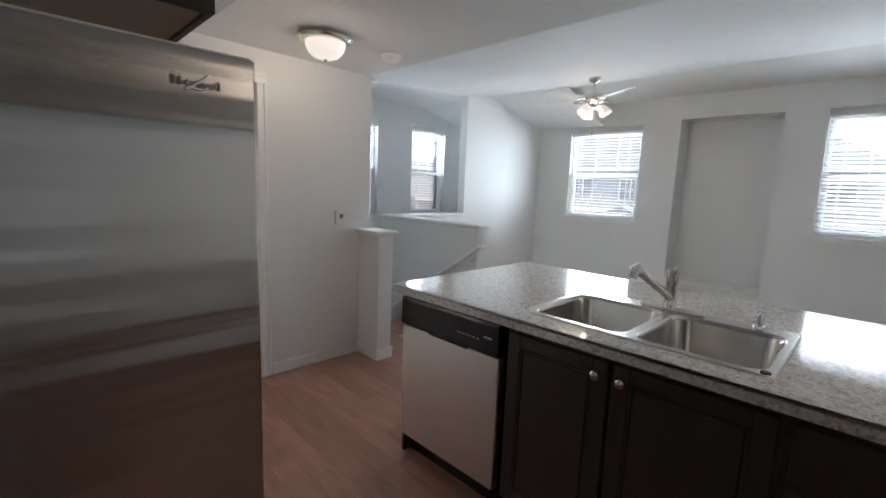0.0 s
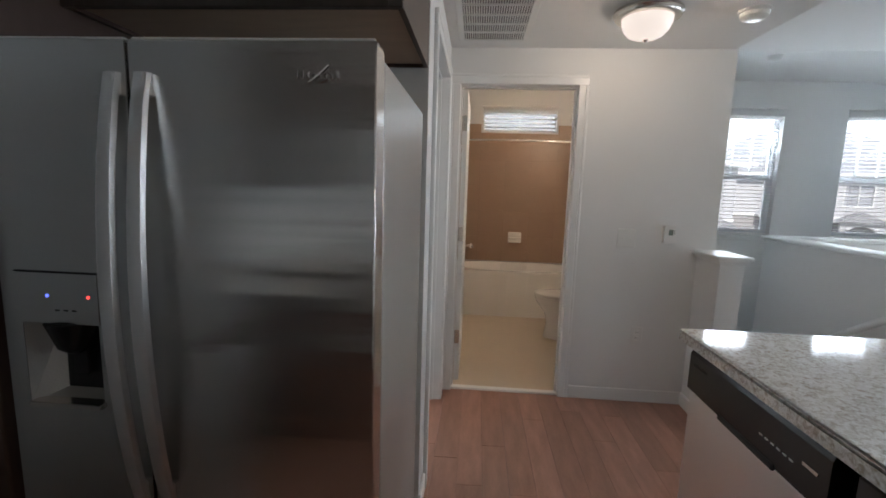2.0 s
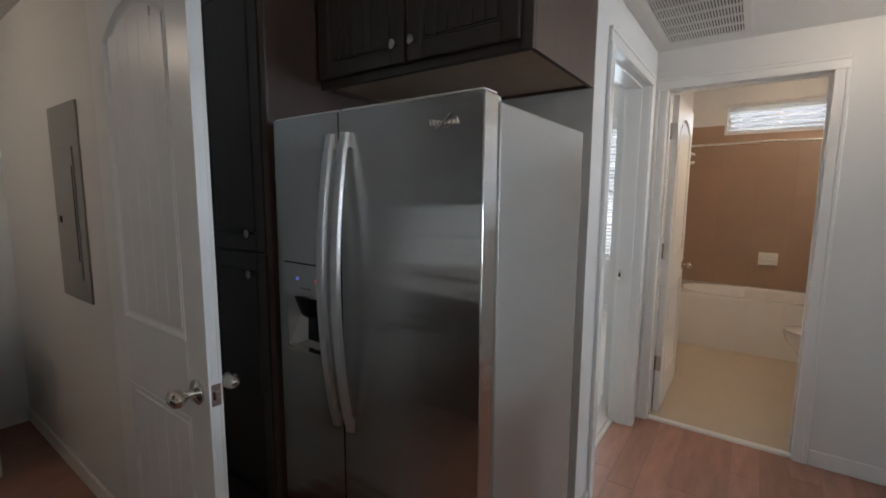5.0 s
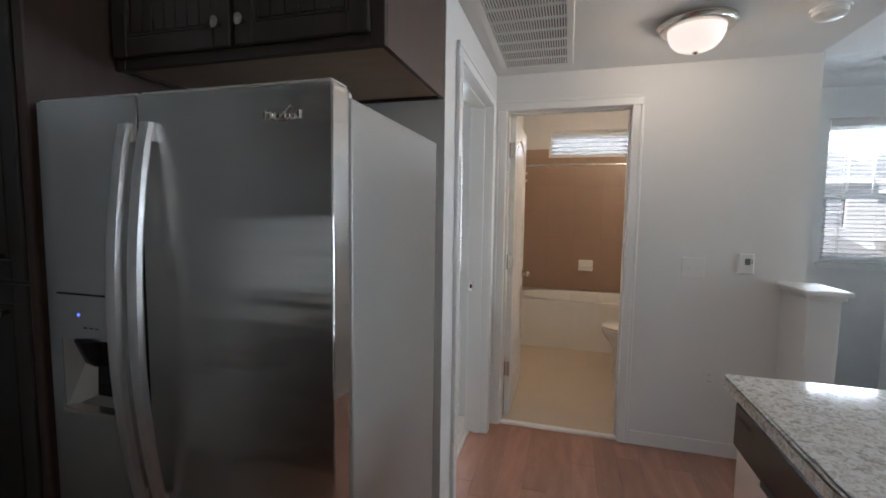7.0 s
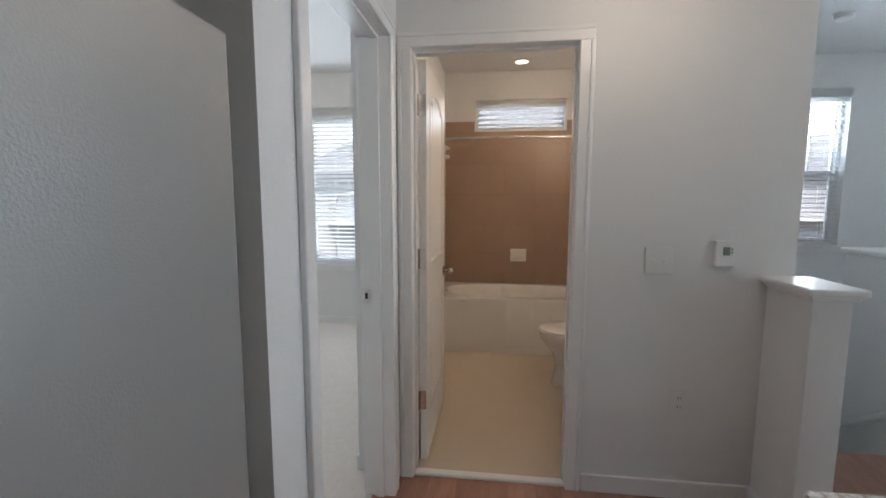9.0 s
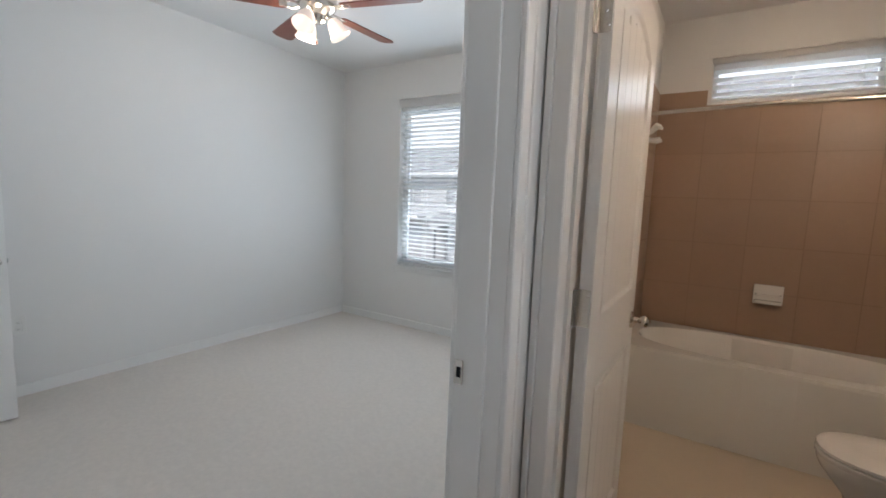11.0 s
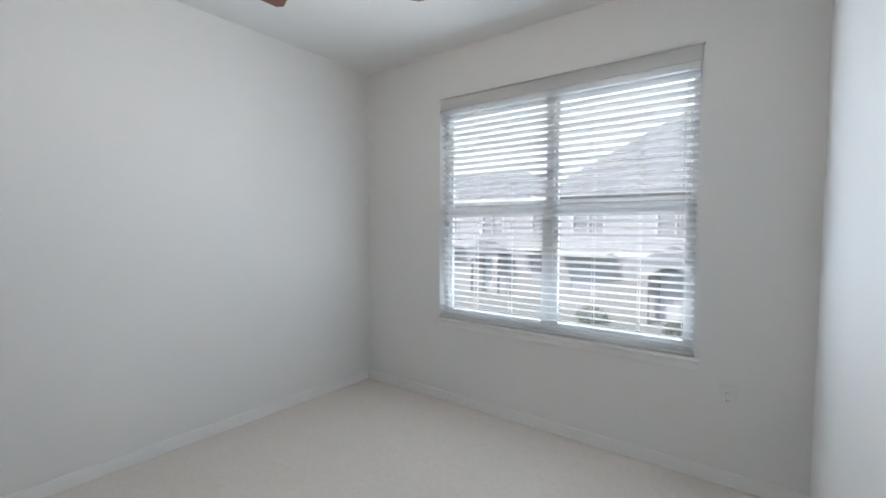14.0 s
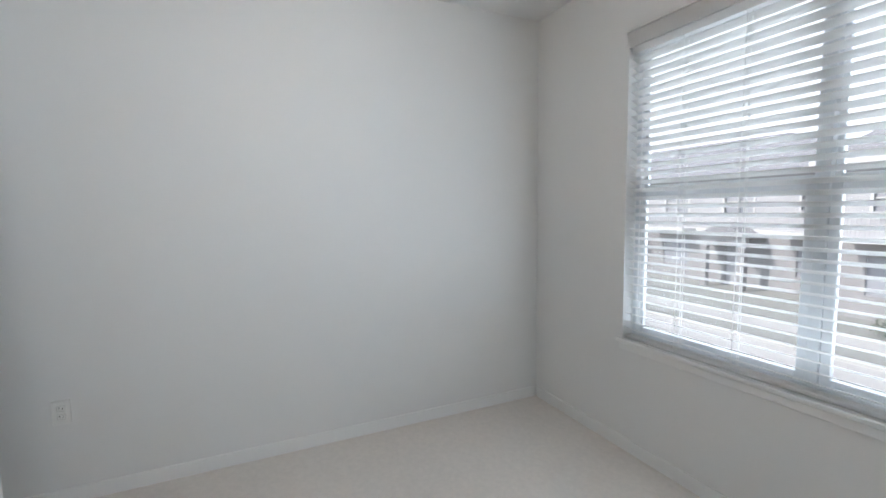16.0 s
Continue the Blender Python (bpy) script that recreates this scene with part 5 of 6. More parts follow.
th = thing("thermostat", 1.327, 0.0, 1.135, "small white thermostat with a grey display", "thermostat")
part("case", B(1.29, 1.364, -0.028, -0.0005, 1.08, 1.19, 0.004, 2), "plastic", th)
part("display", B(1.318, 1.345, -0.0295, -0.0275, 1.130, 1.165, 0.0005), "lcd", th, "grey display")
for k in (0, 1):
    part("button", B(1.349, 1.357, -0.030, -0.0275, 1.138 + k * 0.014, 1.147 + k * 0.014, 0.001), "screenpanel", th)


# ---- ceiling fans ----
def fan(x, y, zc, zb, blade_mat, label, start, drop, tilt=11):
    f = thing("ceiling_fan", x, y, zc, label, "ceiling fan")
    part("canopy", lathe(bmesh.new(), [(0, 0), (0.065, 0), (0.062, -0.03), (0.03, -0.055), (0.012, -0.06)], pose(x, y, zc), 28), "nickel", f, smooth=True)
    part("downrod", tube(bmesh.new(), [(x, y, zc - 0.05), (x, y, zb + 0.07)], 0.012, 12), "nickel", f, smooth=True)
    part("motor", lathe(bmesh.new(), [(0, 0.085), (0.03, 0.085), (0.05, 0.075), (0.10, 0.06), (0.115, 0.04), (0.115, 0.0), (0.10, -0.02), (0.07, -0.035), (0.05, -0.05), (0.05, -0.08), (0.035, -0.09), (0, -0.092)], pose(x, y, zb), 36), "nickel", f, smooth=True)
    for k in range(5):
        a = radians(start + 72 * k)
        m = Matrix.Translation((x, y, zb - 0.005)) @ Matrix.Rotation(a, 4, "Z") @ Matrix.Rotation(radians(tilt), 4, "X")
        bm = bmesh.new()
        for s in (-1, 1):
            tube(bm, [(0.09, s * 0.012, 0.0), (0.14, s * 0.035, -0.006), (0.19, s * 0.022, -0.004)], 0.006, 8)
        box(bm, 0.17, 0.215, -0.035, 0.035, -0.008, -0.003, 0.001)
        bmesh.ops.transform(bm, matrix=m, verts=bm.verts[:])
        part("blade_iron", bm, "nickel", f, smooth=True)
        bm = bmesh.new()
        out = [(0.175, -0.052), (0.20, -0.060), (0.62, -0.070), (0.655, -0.045), (0.66, 0.035), (0.635, 0.070), (0.20, 0.060), (0.175, 0.052)]
        lo = [bm.verts.new((u, v, -0.003)) for u, v in out]
        hi = [bm.verts.new((u, v, 0.003)) for u, v in out]
        bm.faces.new(lo[::-1])
        bm.faces.new(hi)
        for i in range(len(out)):
            j = (i + 1) % len(out)
            bm.faces.new((lo[i], lo[j], hi[j], hi[i]))
        bmesh.ops.transform(bm, matrix=m, verts=bm.verts[:])
        part("blade", bm, blade_mat, f)
    for k in range(3):
        a = radians(start + 30 + 120 * k)
        c, s = math.cos(a), math.sin(a)
        hub = Vector((x, y, zb - 0.045))
        arm = [hub + Vector((c * r, s * r, z)) for r, z in ((0.03, 0.0), (0.07, -0.003), (0.085, -0.015))]
        part("lamp_arm", tube(bmesh.new(), arm, 0.011, 10), "nickel", f, smooth=True)
        m = Matrix.Translation(arm[-1]) @ Matrix.Rotation(a, 4, "Z") @ Matrix.Rotation(radians(-32), 4, "Y")
        sh = part("shade", lathe(bmesh.new(), [(0.018, 0.0), (0.032, -0.012), (0.048, -0.045), (0.055, -0.075), (0.066, -0.105), (0.068, -0.110), (0.062, -0.104), (0.050, -0.075), (0.043, -0.045), (0.020, -0.010)], m, 24), "shade", f, "lit frosted glass bell shade", smooth=True)
        sh.visible_shadow = False
    part("pull_chain", tube(bmesh.new(), [(x + 0.012, y - 0.012, zb - 0.085), (x + 0.012, y - 0.012, drop + 0.02)], 0.0013, 5), "nickel", f)
    part("chain_pull", lathe(bmesh.new(), [(0, 0.02), (0.005, 0.015), (0.006, 0.0), (0, -0.012)], pose(x + 0.012, y - 0.012, drop), 10), "blade", f, smooth=True)
    return f


fan(-1.88, 0.88, 2.675, 2.46, "blade", "nickel ceiling fan with cherry blades and three lit shades", 17, 2.245)
fan(4.0, -0.67, VX(4.0), 2.375, "blind", "nickel ceiling fan with white blades over the living room", 20, 2.02)

# ---- bathroom ----
tub = thing("bathtub", 0.58, 2.16, 0, "white alcove bathtub with an oval basin, empty", "bathtub")
bm = bmesh.new()
X0, X1, Y0, Y1, ZT = -0.178, 1.338, 1.805, 2.528, 0.50


def superellipse(cx, cy, a, b, p, n=40):
    out = []
    for k in range(n):
        t = 2 * math.pi * k / n
        c, s = math.cos(t), math.sin(t)
        out.append((cx + a * math.copysign(abs(c) ** (2 / p), c), cy + b * math.copysign(abs(s) ** (2 / p), s)))
    return out


cx, cy = (X0 + X1) / 2, (Y0 + Y1) / 2 + 0.0
n = 40
rect = []
for px, py in superellipse(cx, cy, 1, 1, 2, n):
    dx, dy = px - cx, py - cy
    s = 1 / max(abs(dx) / ((X1 - X0) / 2), abs(dy) / ((Y1 - Y0) / 2))
    rect.append((cx + dx * s, cy + dy * s))
rings = [[(x, y, 0.0) for x, y in rect], [(x, y, ZT - 0.02) for x, y in rect], [(cx + (x - cx) * 0.997, cy + (y - cy) * 0.99, ZT) for x, y in rect],
         [(x, y, ZT + 0.002) for x, y in superellipse(cx, cy + 0.0, 0.70, 0.292, 2.6, n)], [(x, y, ZT - 0.015) for x, y in superellipse(cx, cy, 0.685, 0.278, 2.6, n)],
         [(x, y, 0.25) for x, y in superellipse(cx, cy, 0.635, 0.245, 2.6, n)], [(x, y, 0.13) for x, y in superellipse(cx, cy, 0.58, 0.21, 2.5, n)], [(x, y, 0.10) for x, y in superellipse(cx, cy, 0.50, 0.16, 2.3, n)]]
loft(bm, rings)
part("shell", bm, "porcelain", tub, smooth=True)
part("drain", lathe(bmesh.new(), [(0, 0.103), (0.03, 0.103), (0.032, 0.101)], pose(0.98, cy, 0), 16), "chrome", tub, smooth=True)
part("overflow", lathe(bmesh.new(), [(0, 0.0), (0.035, 0.0), (0.03, 0.008), (0, 0.01)], pose(1.24, cy, 0.38, 0, -80), 16), "chrome", tub, smooth=True)

toilet = thing("toilet", 1.0, 1.22, 0, "white ceramic toilet with the seat and lid closed", "toilet")
TY = 1.22


def ovals(spec, n=28):
    return [[(x, y, z) for x, y in superellipse(c + 0.040, TY, a * 0.92, b, 2.2, n)] for c, a, b, z in spec]


bm = bmesh.new()
loft(bm, ovals([(0.95, 0.22, 0.105, 0.0), (0.95, 0.215, 0.10, 0.03), (0.95, 0.195, 0.09, 0.14), (0.955, 0.225, 0.115, 0.24), (0.94, 0.295, 0.165, 0.34), (0.925, 0.295, 0.178, 0.375), (0.925, 0.295, 0.178, 0.39)]))
part("bowl", bm, "porcelain", toilet, smooth=True)
bm = bmesh.new()
loft(bm, ovals([(0.925, 0.298, 0.183, 0.392), (0.925, 0.302, 0.186, 0.398), (0.925, 0.302, 0.186, 0.408), (0.925, 0.297, 0.181, 0.412)]))
part("seat", bm, "porcelain", toilet, smooth=True)
bm = bmesh.new()
loft(bm, ovals([(0.925, 0.296, 0.180, 0.416), (0.925, 0.300, 0.184, 0.420), (0.925, 0.298, 0.182, 0.430), (0.925, 0.27, 0.155, 0.438), (0.925, 0.18, 0.09, 0.441)]))
part("lid", bm, "porcelain", toilet, smooth=True)
part("tank", B(1.165, 1.335, TY - 0.225, TY + 0.225, 0.39, 0.73, 0.02, 3), "porcelain", toilet, smooth=True)
part("tank_lid", B(1.155, 1.337, TY - 0.235, TY + 0.235, 0.73, 0.765, 0.012, 2), "porcelain", toilet, smooth=True)
part("flush_handle", tube(bmesh.new(), [(1.16, TY - 0.16, 0.68), (1.145, TY - 0.16, 0.68), (1.143, TY - 0.10, 0.675)], 0.006, 8), "chrome", toilet, smooth=True)

van = thing("bathroom_vanity", 1.1, 0.56, 0, "dark espresso bathroom vanity with a white basin top", "vanity")
part("carcass", B(0.955, 1.338, 0.122, 0.93, 0.09, 0.785), "espresso", van)
part("toe_board", B(1.015, 1.338, 0.122, 0.93, 0.0, 0.09), "black", van)
cab_door(van, "x", 0.955, -1, 0.53, 0.915, 0.12, 0.76, bead=0, knob=(0.56, 0.70))
cab_door(van, "x", 0.955, -1, 0.135, 0.52, 0.12, 0.76, bead=0, knob=(0.49, 0.70))
part("basin_top", B(0.925, 1.338, 0.122, 0.955, 0.786, 0.822, 0.006, 2), "porcelain", van, "white basin top", smooth=True)
part("backsplash", B(1.318, 1.338, 0.122, 0.945, 0.823, 0.92, 0.003), "porcelain", van)

rod = thing("shower_rod", 0.58, 1.80, 1.87, "bright metal shower curtain rod above the bathtub", "shower rod")
n = 14
part("rod", tube(bmesh.new(), [(-0.178 + 1.516 * i / n, 1.86 - 0.07 * math.sin(math.pi * i / n), 1.885) for i in range(n + 1)], 0.0125, 12), "nickel", rod, smooth=True)
for x, a in ((-0.1795, 90), (1.3395, -90)):
    part("flange", lathe(bmesh.new(), [(0, 0), (0.032, 0), (0.028, 0.010), (0.015, 0.014), (0, 0.014)], pose(x, 1.86, 1.885, 0, a), 18), "nickel", rod, smooth=True)
sh = thing("shower", 1.27, 2.16, 1.86, "satin nickel shower head on a bent arm", "shower head")
part("arm", tube(bmesh.new(), [(1.330, 2.16, 1.93), (1.28, 2.16, 1.925), (1.235, 2.16, 1.88)], 0.009, 10), "nickel", sh, smooth=True)
part("rose", lathe(bmesh.new(), [(0, 0.04), (0.014, 0.04), (0.022, 0.012), (0.044, -0.026), (0.047, -0.038), (0, -0.041)], pose(1.215, 2.16, 1.86, 0, 35), 20), "nickel", sh, smooth=True)
part("wall_flange", lathe(bmesh.new(), [(0, 0), (0.028, 0), (0.022, 0.008), (0, 0.01)], pose(1.3265, 2.16, 1.93, 0, -90), 16), "nickel", sh, smooth=True)
sp = thing("tub_spout", 1.27, 2.16, 0.62, "nickel tub spout and valve on the tiled wall", "tub faucet")
part("spout", tube(bmesh.new(), [(1.329, 2.16, 0.64), (1.22, 2.16, 0.64), (1.20, 2.16, 0.625)], [0.024, 0.020, 0.017], 14), "nickel", sp, smooth=True)
part("valve_plate", lathe(bmesh.new(), [(0, 0), (0.075, 0), (0.072, 0.006), (0.02, 0.010), (0.02, 0.04), (0, 0.042)], pose(1.3265, 2.16, 0.82, 0, -90), 24), "nickel", sp, smooth=True)
part("valve_lever", tube(bmesh.new(), [(1.295, 2.16, 0.82), (1.29, 2.13, 0.76)], 0.008, 8), "nickel", sp, smooth=True)
soap = thing("soap_dish", 0.585, 2.50, 0.80, "white ceramic soap dish set in the tan tile", "soap dish")
bm = bmesh.new()
box(bm, 0.505, 0.665, 2.498, 2.516, 0.735, 0.865, 0.006, 2)
part("back_plate", bm, "porcelain", soap, smooth=True)
part("tray", B(0.512, 0.658, 2.445, 2.499, 0.745, 0.765, 0.007, 2), "porcelain", soap, smooth=True)
part("bar", tube(bmesh.new(), [(0.52, 2.498, 0.80), (0.52, 2.462, 0.80), (0.65, 2.462, 0.80), (0.65, 2.498, 0.80)], 0.007, 8), "porcelain", soap, smooth=True)
hk = thing("shower_hook", -0.12, 1.885, 1.763, "small clear plastic double hook on the wall by the bathtub", "hook")
part("base", lathe(bmesh.new(), [(0, 0), (0.032, 0), (0.030, 0.006), (0.012, 0.012), (0, 0.014)], pose(-0.1665, 1.885, 1.765, 0, 90), 16), "plastic", hk, smooth=True)
for dz, rise in ((0.012, 0.055), (-0.015, -0.030)):
    for dy in (-0.022, 0.022):
        part("prong", tube(bmesh.new(), [(-0.158, 1.885, 1.765 + dz), (-0.12, 1.885 + dy, 1.765 + dz * 1.8), (-0.085, 1.885 + dy * 1.8, 1.765 + rise), (-0.06, 1.885 + dy * 2, 1.765 + rise * 0.8)], [0.010, 0.012, 0.013, 0.009], 8), "plastic", hk, smooth=True)
can = thing("recessed_light", 0.57, 2.25, 2.63, "lit recessed ceiling light with a white trim ring", "recessed light")
part("trim_ring", lathe(bmesh.new(), [(0.055, -0.003), (0.085, -0.001), (0.088, -0.006), (0.078, -0.009), (0.056, -0.006)], pose(0.57, 2.25, 2.63), 28), "plastic", can, smooth=True)
part("lens", lathe(bmesh.new(), [(0, -0.004), (0.056, -0.004), (0.056, -0.0035)], pose(0.57, 2.25, 2.63), 28), "lens", can)

# ---- utility room ----
ep = thing("electrical_panel", -1.965, -2.30, 1.36, "grey flush electrical panel with its door shut", "electrical panel")
part("cover", B(-2.15, -1.78, -2.309, -2.3005, 0.945, 1.78, 0.003), "screenpanel", ep)
part("door", B(-2.085, -1.845, -2.315, -2.3095, 1.04, 1.60, 0.002), "screenpanel", ep)
part("latch", B(-2.07, -2.045, -2.319, -2.3155, 1.28, 1.31, 0.001), "black", ep, "dark latch")
part("door_slot", B(-1.865, -1.855, -2.3165, -2.3145, 1.12, 1.52), "gasket", ep)
ws = thing("washing_machine", -2.77, -2.88, 0, "white top-loading washing machine with its lid shut", "washing machine")
part("cabinet", B(-3.10, -2.44, -3.22, -2.54, 0.03, 0.90, 0.012, 2), "porcelain", ws, smooth=True)
part("top", B(-3.11, -2.43, -3.23, -2.53, 0.90, 0.93, 0.012, 2), "porcelain", ws, smooth=True)
part("lid", B(-3.0, -2.5, -3.12, -2.65, 0.931, 0.945, 0.006, 2), "porcelain", ws, smooth=True)
part("console", B(-3.13, -3.0, -3.22, -2.54, 0.931, 1.09, 0.015, 2), "porcelain", ws, smooth=True)
for y in (-3.1, -2.9, -2.7):
    part("dial", lathe(bmesh.new(), [(0, 0), (0.022, 0), (0.018, 0.018), (0, 0.02)], pose(-3.0, y, 1.02, 0, 90), 16), "black", ws, smooth=True)
for x in (-3.05, -2.49):
    for y in (-3.17, -2.59):
        part("foot", lathe(bmesh.new(), [(0, 0), (0.02, 0), (0.02, 0.03), (0, 0.03)], pose(x, y, 0), 10), "black", ws)
wsh = thing("utility_shelf", -2.6, -2.40, 1.30, "white wall shelf over the washing machine", "shelf")
part("shelf", B(-3.149, -2.30, -3.6, -3.25, 1.45, 1.47, 0.003), "trim", wsh)
part("cleat", B(-3.149, -3.13, -3.6, -3.25, 1.40, 1.449, 0.002), "trim", wsh)


# ---- outside ----
GZ = -2.95
part("ground", B(-400, 400, 2.75, 600, GZ - 0.1, GZ), "ground", kind="structure")
part("ground", B(6.4, 400, -300, 2.75, GZ - 0.1, GZ), "ground", kind="structure")
part("backdrop", B(-260, 260, 160, 160.5, GZ - 5, 140), "sky_haze", kind="structure")
part("backdrop", B(160, 160.5, -200, 150, GZ - 5, 140), "sky_haze", kind="structure")
part("drive", B(-30, 40, 9.5, 15.5, GZ, GZ + 0.02), "asphalt", kind="structure")
part("drive", B(13, 19, -30, 9.5, GZ, GZ + 0.02), "asphalt", kind="structure")
part("kerb", B(-30, 40, 15.5, 15.65, GZ, GZ + 0.15, 0.02), "asphalt", kind="structure")
part("path", B(-30, 40, 17.5, 18.9, GZ, GZ + 0.03), "asphalt", kind="structure")


def building(x, y, ang, w, label, roof=4.6, dep=11, bays=4, seed=1, odd=0):
    """Two-storey apartment house; its front looks along its own -y and its middle stands at (x, y)."""
    r = random.Random(seed)
    root = thing("apartment_building", x, y, GZ, label, "building")
    root.rotation_euler = (0, 0, radians(ang))
    H = 6.1
    holes = []
    bw = w / bays
    kinds = []
    for b in range(bays):
        c = -w / 2 + bw * (b + 0.5)
        arch_ = b % 2 == odd
        kinds.append((c, arch_))
        holes.append((c - 0.75, c + 0.75, 3.9, 5.3))
        holes.append((c - (0.6 if arch_ else 0.85), c + (0.6 if arch_ else 0.85), 0.05 if arch_ else 0.9, 2.35))
    A = sorted({-w / 2, w / 2, *[q for h in holes for q in h[:2]]})
    Z = sorted({0, 3.0, H, *[q for h in holes for q in h[2:]]})
    for nm, zlo, zhi, mat in (("lower_wall", 0, 3.0, "stucco2"), ("upper_wall", 3.0, H, "stucco")):
        bm = bmesh.new()
        for i in range(len(A) - 1):
            for j in range(len(Z) - 1):
                ca, cz = (A[i] + A[i + 1]) / 2, (Z[j] + Z[j + 1]) / 2
                if zlo < cz < zhi and not any(h[0] < ca < h[1] and h[2] < cz < h[3] for h in holes):
                    box(bm, A[i], A[i + 1], 0, 0.25, Z[j], Z[j + 1])
        box(bm, -w / 2, -w / 2 + 0.25, 0.25, dep, zlo, zhi)
        box(bm, w / 2 - 0.25, w / 2, 0.25, dep, zlo, zhi)
        box(bm, -w / 2, w / 2, dep - 0.25, dep, zlo, zhi)
        part(nm, bm, mat, root, local=True)
    part("band", B(-w / 2 - 0.05, w / 2 + 0.05, -0.06, 0, 2.9, 3.12, 0.01), "outtrim", root, local=True)
    # hipped roof
    bm = bmesh.new()
    e, zr = 0.6, H + roof
    base = [(-w / 2 - e, -e, H), (w / 2 + e, -e, H), (w / 2 + e, dep + e, H), (-w / 2 - e, dep + e, H)]
    rl = max(0.5, w / 2 - dep * 0.55)
    ridge = [(-rl, dep / 2, zr), (rl, dep / 2, zr)]
    v = [bm.verts.new(p) for p in base + ridge]
    for q in ((0, 1, 5, 4), (1, 2, 5), (2, 3, 4, 5), (3, 0, 4), (3, 2, 1, 0)):
        bm.faces.new([v[i] for i in q])
    part("roof", bm, "shingle", root, local=True)
    part("fascia", B(-w / 2 - e, w / 2 + e, -e - 0.03, -e, H - 0.2, H + 0.02), "outtrim", root, local=True)
    for c, arch_ in kinds:
        # upper window
        wn = thing("window", 0, 0, 0, parent=None)
        wn.parent = root
        wn.location = (c, 0, 3.9)
        bm = bmesh.new()
        for a0, a1, z0, z1 in ((-0.85, -0.75, -0.1, 1.5), (0.75, 0.85, -0.1, 1.5), (-0.75, 0.75, 1.4, 1.5), (-0.75, 0.75, -0.1, 0), (-0.03, 0.03, 0, 1.4)):
            box(bm, a0, a1, -0.05, 0.08, z0, z1)
        box(bm, -0.75, 0.75, 0.03, 0.08, 0.67, 0.73)
        part("window_frame", bm, "outtrim", wn, local=True)
        part("pane", B(-0.75, 0.75, 0.10, 0.12, 0, 1.4), "outglass", wn, local=True)
        if not arch_:
            bal = thing("balcony", 0, 0, 0)
            bal.parent = root
            bal.location = (c, 0, 3.1)
            part("slab", B(-1.3, 1.3, -1.2, 0, -0.15, 0), "outtrim", bal, local=True)
            bm = bmesh.new()
            box(bm, -1.3, 1.3, -1.2, -1.15, 0.95, 1.02)
            box(bm, -1.3, 1.3, -1.2, -1.15, 0.08, 0.13)
            k = -1.3
            while k <= 1.3:
                box(bm, k - 0.015, k + 0.015, -1.19, -1.16, 0.0, 0.95)
                k += 0.13
            part("railing", bm, "door_grey", bal, local=True)
            part("pane", B(-0.85, 0.85, 0.10, 0.12, -2.2, -0.75), "outglass", bal, local=True)
        else:
            pr = thing("porch", 0, 0, 0)
            pr.parent = root
            pr.location = (c, 0, 0)
            for s in (-1, 1):
                part("porch_post", B(s * 1.0 - 0.16, s * 1.0 + 0.16, -1.3, -1.0, 0, 2.2), "stucco2", pr, local=True)
            bm = bmesh.new()
            pts = [(1.2, 2.2), (1.2, 2.75), (-1.2, 2.75), (-1.2, 2.2), (-0.84, 2.2)] + [(-0.84 + 1.68 * i / 10, 2.2 + 0.38 * (1 - (2 * i / 10 - 1) ** 2)) for i in range(1, 11)]
            lo = [bm.verts.new((u, -1.3, z)) for u, z in pts]
            hi = [bm.verts.new((u, -1.05, z)) for u, z in pts]
            bm.faces.new(lo)
            bm.faces.new(hi[::-1])
            for i in range(len(pts)):
                j = (i + 1) % len(pts)
                bm.faces.new((lo[i], hi[i], hi[j], lo[j]))
            part("arch", bm, "stucco", pr, local=True)
            bm = bmesh.new()
            v = [bm.verts.new(p) for p in ((-1.5, -1.5, 2.75), (1.5, -1.5, 2.75), (0, -1.5, 3.5), (-1.5, 0, 2.75), (1.5, 0, 2.75), (0, 0, 3.5))]
            for q in ((0, 1, 2), (3, 5, 4), (0, 2, 5, 3), (1, 4, 5, 2), (0, 3, 4, 1)):
                bm.faces.new([v[i] for i in q])
            part("porch_roof", bm, "shingle", pr, local=True)
            part("front_door", B(-0.6, 0.6, 0.12, 0.16, 0.05, 2.35), "door_grey", pr, local=True)
    return root


building(-20.9, 25, 0, 22, "long pale two-storey apartment building with a shingle roof", roof=2.6, bays=6)
building(2.0, 22, 0, 24, "pale two-storey apartment house with a tall hipped roof", roof=5.4, dep=12, bays=6, odd=1)
building(24, 30, -20, 18, "distant two-storey apartment building with stone below", roof=3.4, bays=4)
building(31, 8, -90, 22, "pale two-storey apartment building across the drive", roof=4.2, bays=6)
building(27, -24, -75, 18, "two-storey apartment building at the end of the drive", roof=3.6, bays=4)


def shrub(x, y, s, seed):
    r = random.Random(seed)
    t = thing("shrub", x, y, GZ, "rounded green shrub in front of the building", "shrub", "shrubs")
    bm = bmesh.new()
    for _ in range(420):
        a, b, q = r.uniform(0, 2 * math.pi), math.acos(r.uniform(-0.2, 1)), r.uniform(0.6, 1.05) * s
        c = Vector((q * math.sin(b) * math.cos(a), q * math.sin(b) * math.sin(a), 0.25 * s + q * math.cos(b) * 0.8))
        u = Vector((r.uniform(-1, 1), r.uniform(-1, 1), r.uniform(-1, 1))).normalized() * 0.09
        w = u.orthogonal().normalized() * 0.05
        bm.faces.new([bm.verts.new(c + k) for k in (-u, w, u, -w)])
    part("leaves", bm, "leaf", t, local=True)
    part("stem", tube(bmesh.new(), [(0, 0, 0), (0, 0, 0.5 * s)], [0.04, 0.02], 8), "bark", t, local=True)


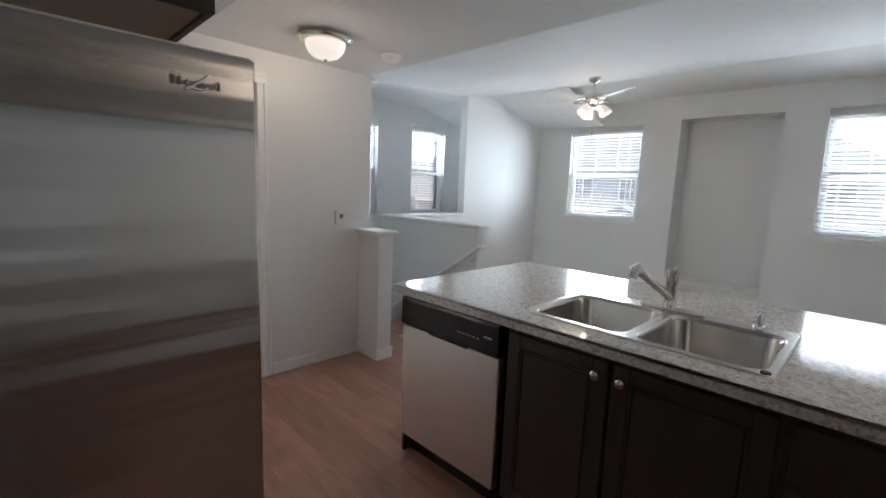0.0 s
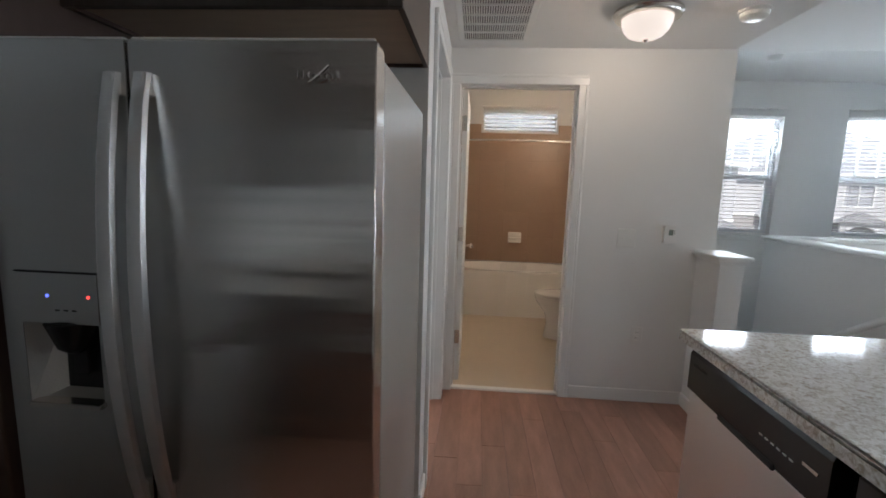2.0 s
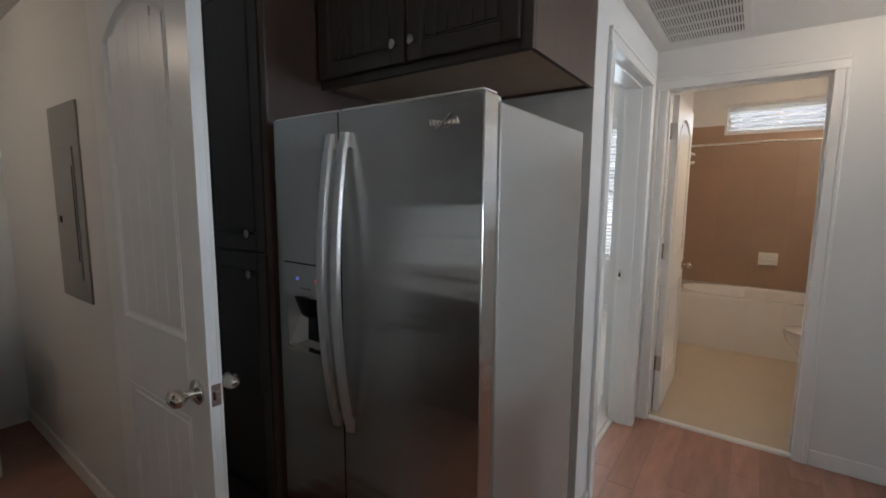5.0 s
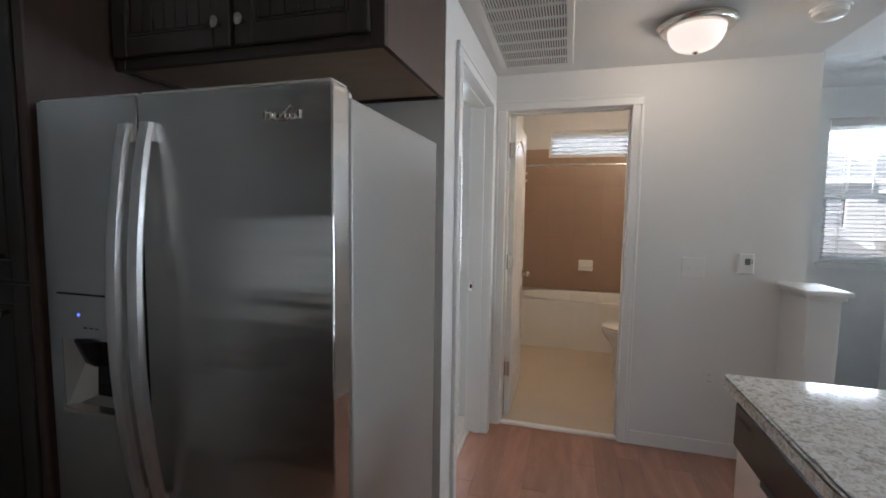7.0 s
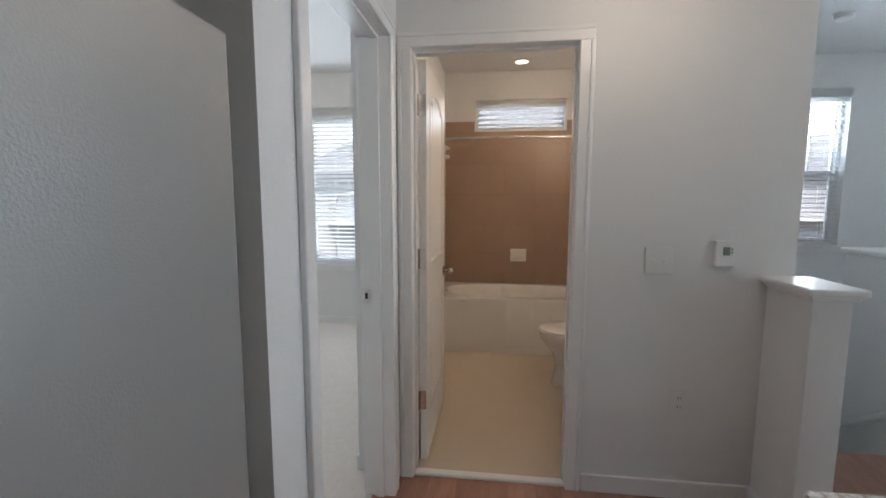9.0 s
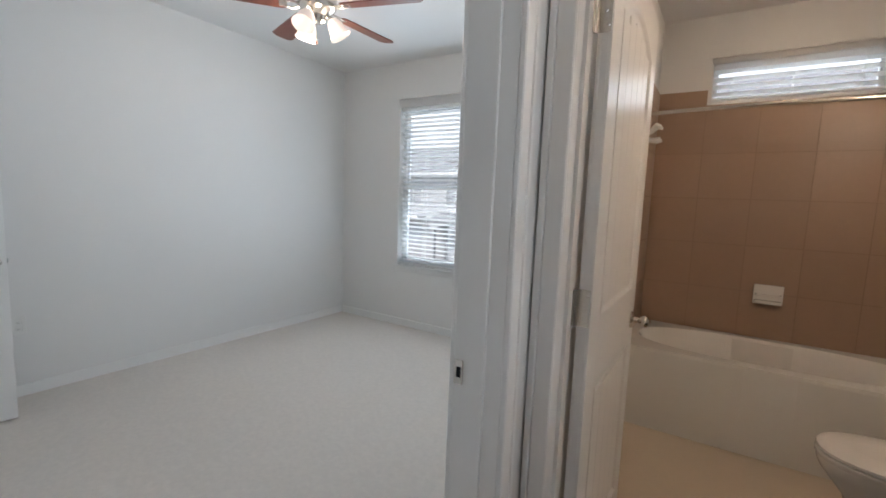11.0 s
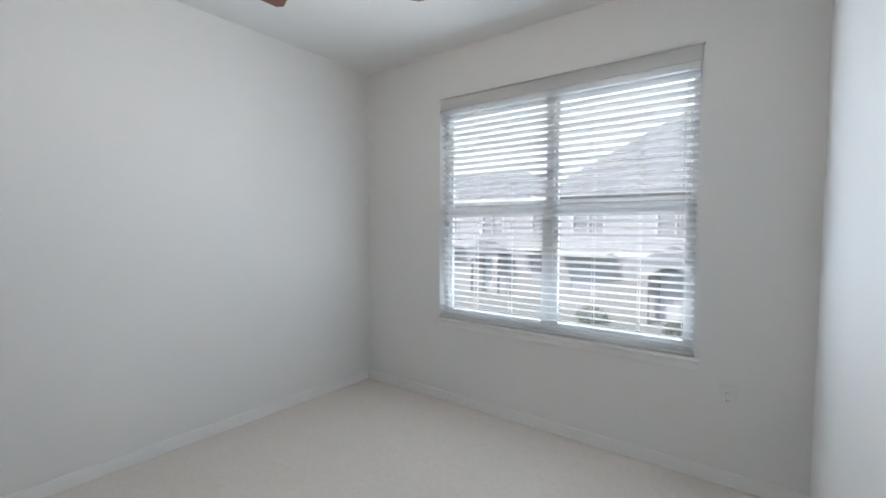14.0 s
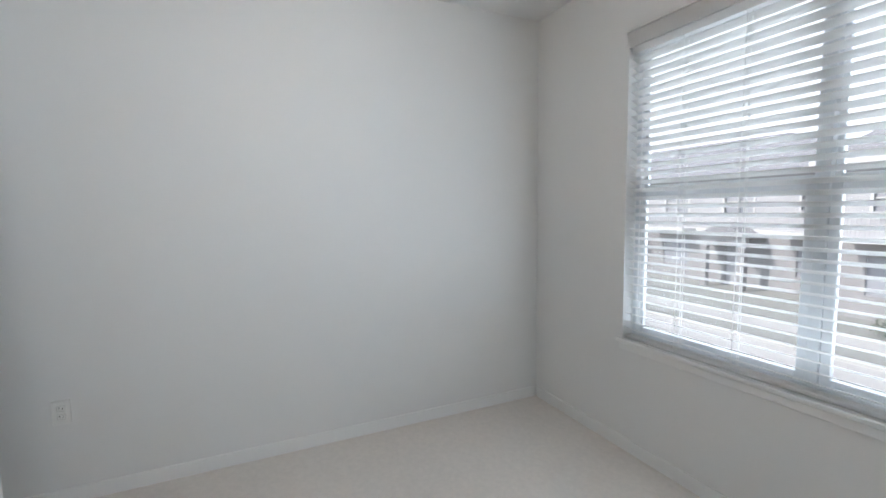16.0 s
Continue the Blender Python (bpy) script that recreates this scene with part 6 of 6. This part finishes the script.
for k, (x, y, s) in enumerate(((-3.5, 19.6, 0.5), (-1.2, 19.4, 0.6), (0.8, 19.5, 0.7), (3.2, 19.3, 0.55), (-7, 19.8, 0.7), (6, 19.6, 0.6))):
    shrub(x, y, s, k)


# ---- tiles round the bathtub ----
def tiles(axis, face, side, a0, a1, z0, z1, hole=None, size=0.305):
    """Large tan tiles on a thin bed; face is the wall's face."""
    root = thing("tile_field", *(((a0 + a1) / 2, face, z0) if axis == "y" else (face, (a0 + a1) / 2, z0)), kind="structure")
    g = 0.0015
    As, Zs = [a0], [z0]
    while As[-1] < a1 - 0.01:
        As.append(min(As[-1] + size, a1))
    while Zs[-1] < z1 - 0.01:
        Zs.append(min(Zs[-1] + size, z1))
    bm = bmesh.new()

    def bx(b, u0, u1, t0, t1, za, zb, bev=0):
        q0, q1 = sorted((face + side * t0, face + side * t1))
        if axis == "y":
            box(b, u0, u1, q0, q1, za, zb, bev)
        else:
            box(b, q0, q1, u0, u1, za, zb, bev)

    def cut(u0, u1, v0, v1):
        if not hole or u1 <= hole[0] or u0 >= hole[1] or v1 <= hole[2] or v0 >= hole[3]:
            return [(u0, u1, v0, v1)]
        out = []
        if v0 < hole[2]:
            out.append((u0, u1, v0, hole[2]))
        if v1 > hole[3]:
            out.append((u0, u1, hole[3], v1))
        va, vb = max(v0, hole[2]), min(v1, hole[3])
        if u0 < hole[0]:
            out.append((u0, hole[0], va, vb))
        if u1 > hole[1]:
            out.append((hole[1], u1, va, vb))
        return out
    for q in cut(a0, a1, z0, z1):
        bx(bm, q[0], q[1], 0.0, 0.010, q[2], q[3])
    part("tile_bed", bm, "grout", root)
    for i in range(len(As) - 1):
        for j in range(len(Zs) - 1):
            for q in cut(As[i], As[i + 1], Zs[j], Zs[j + 1]):
                if q[1] - q[0] > 0.01 and q[3] - q[2] > 0.01:
                    bm = bmesh.new()
                    bx(bm, q[0] + g, q[1] - g, 0.010, 0.0125, q[2] + g, q[3] - g, 0.0008)
                    part("tile", bm, "tile", root)
    return root


tiles("y", YN, -1, -0.178, 1.338, 0.502, 2.145, (0.125, 1.035, 2.045, 2.40))
tiles("x", -0.18, 1, 1.80, YN - 0.014, 0.502, 2.145)
tiles("x", 1.34, -1, 1.80, YN - 0.014, 0.502, 2.145)
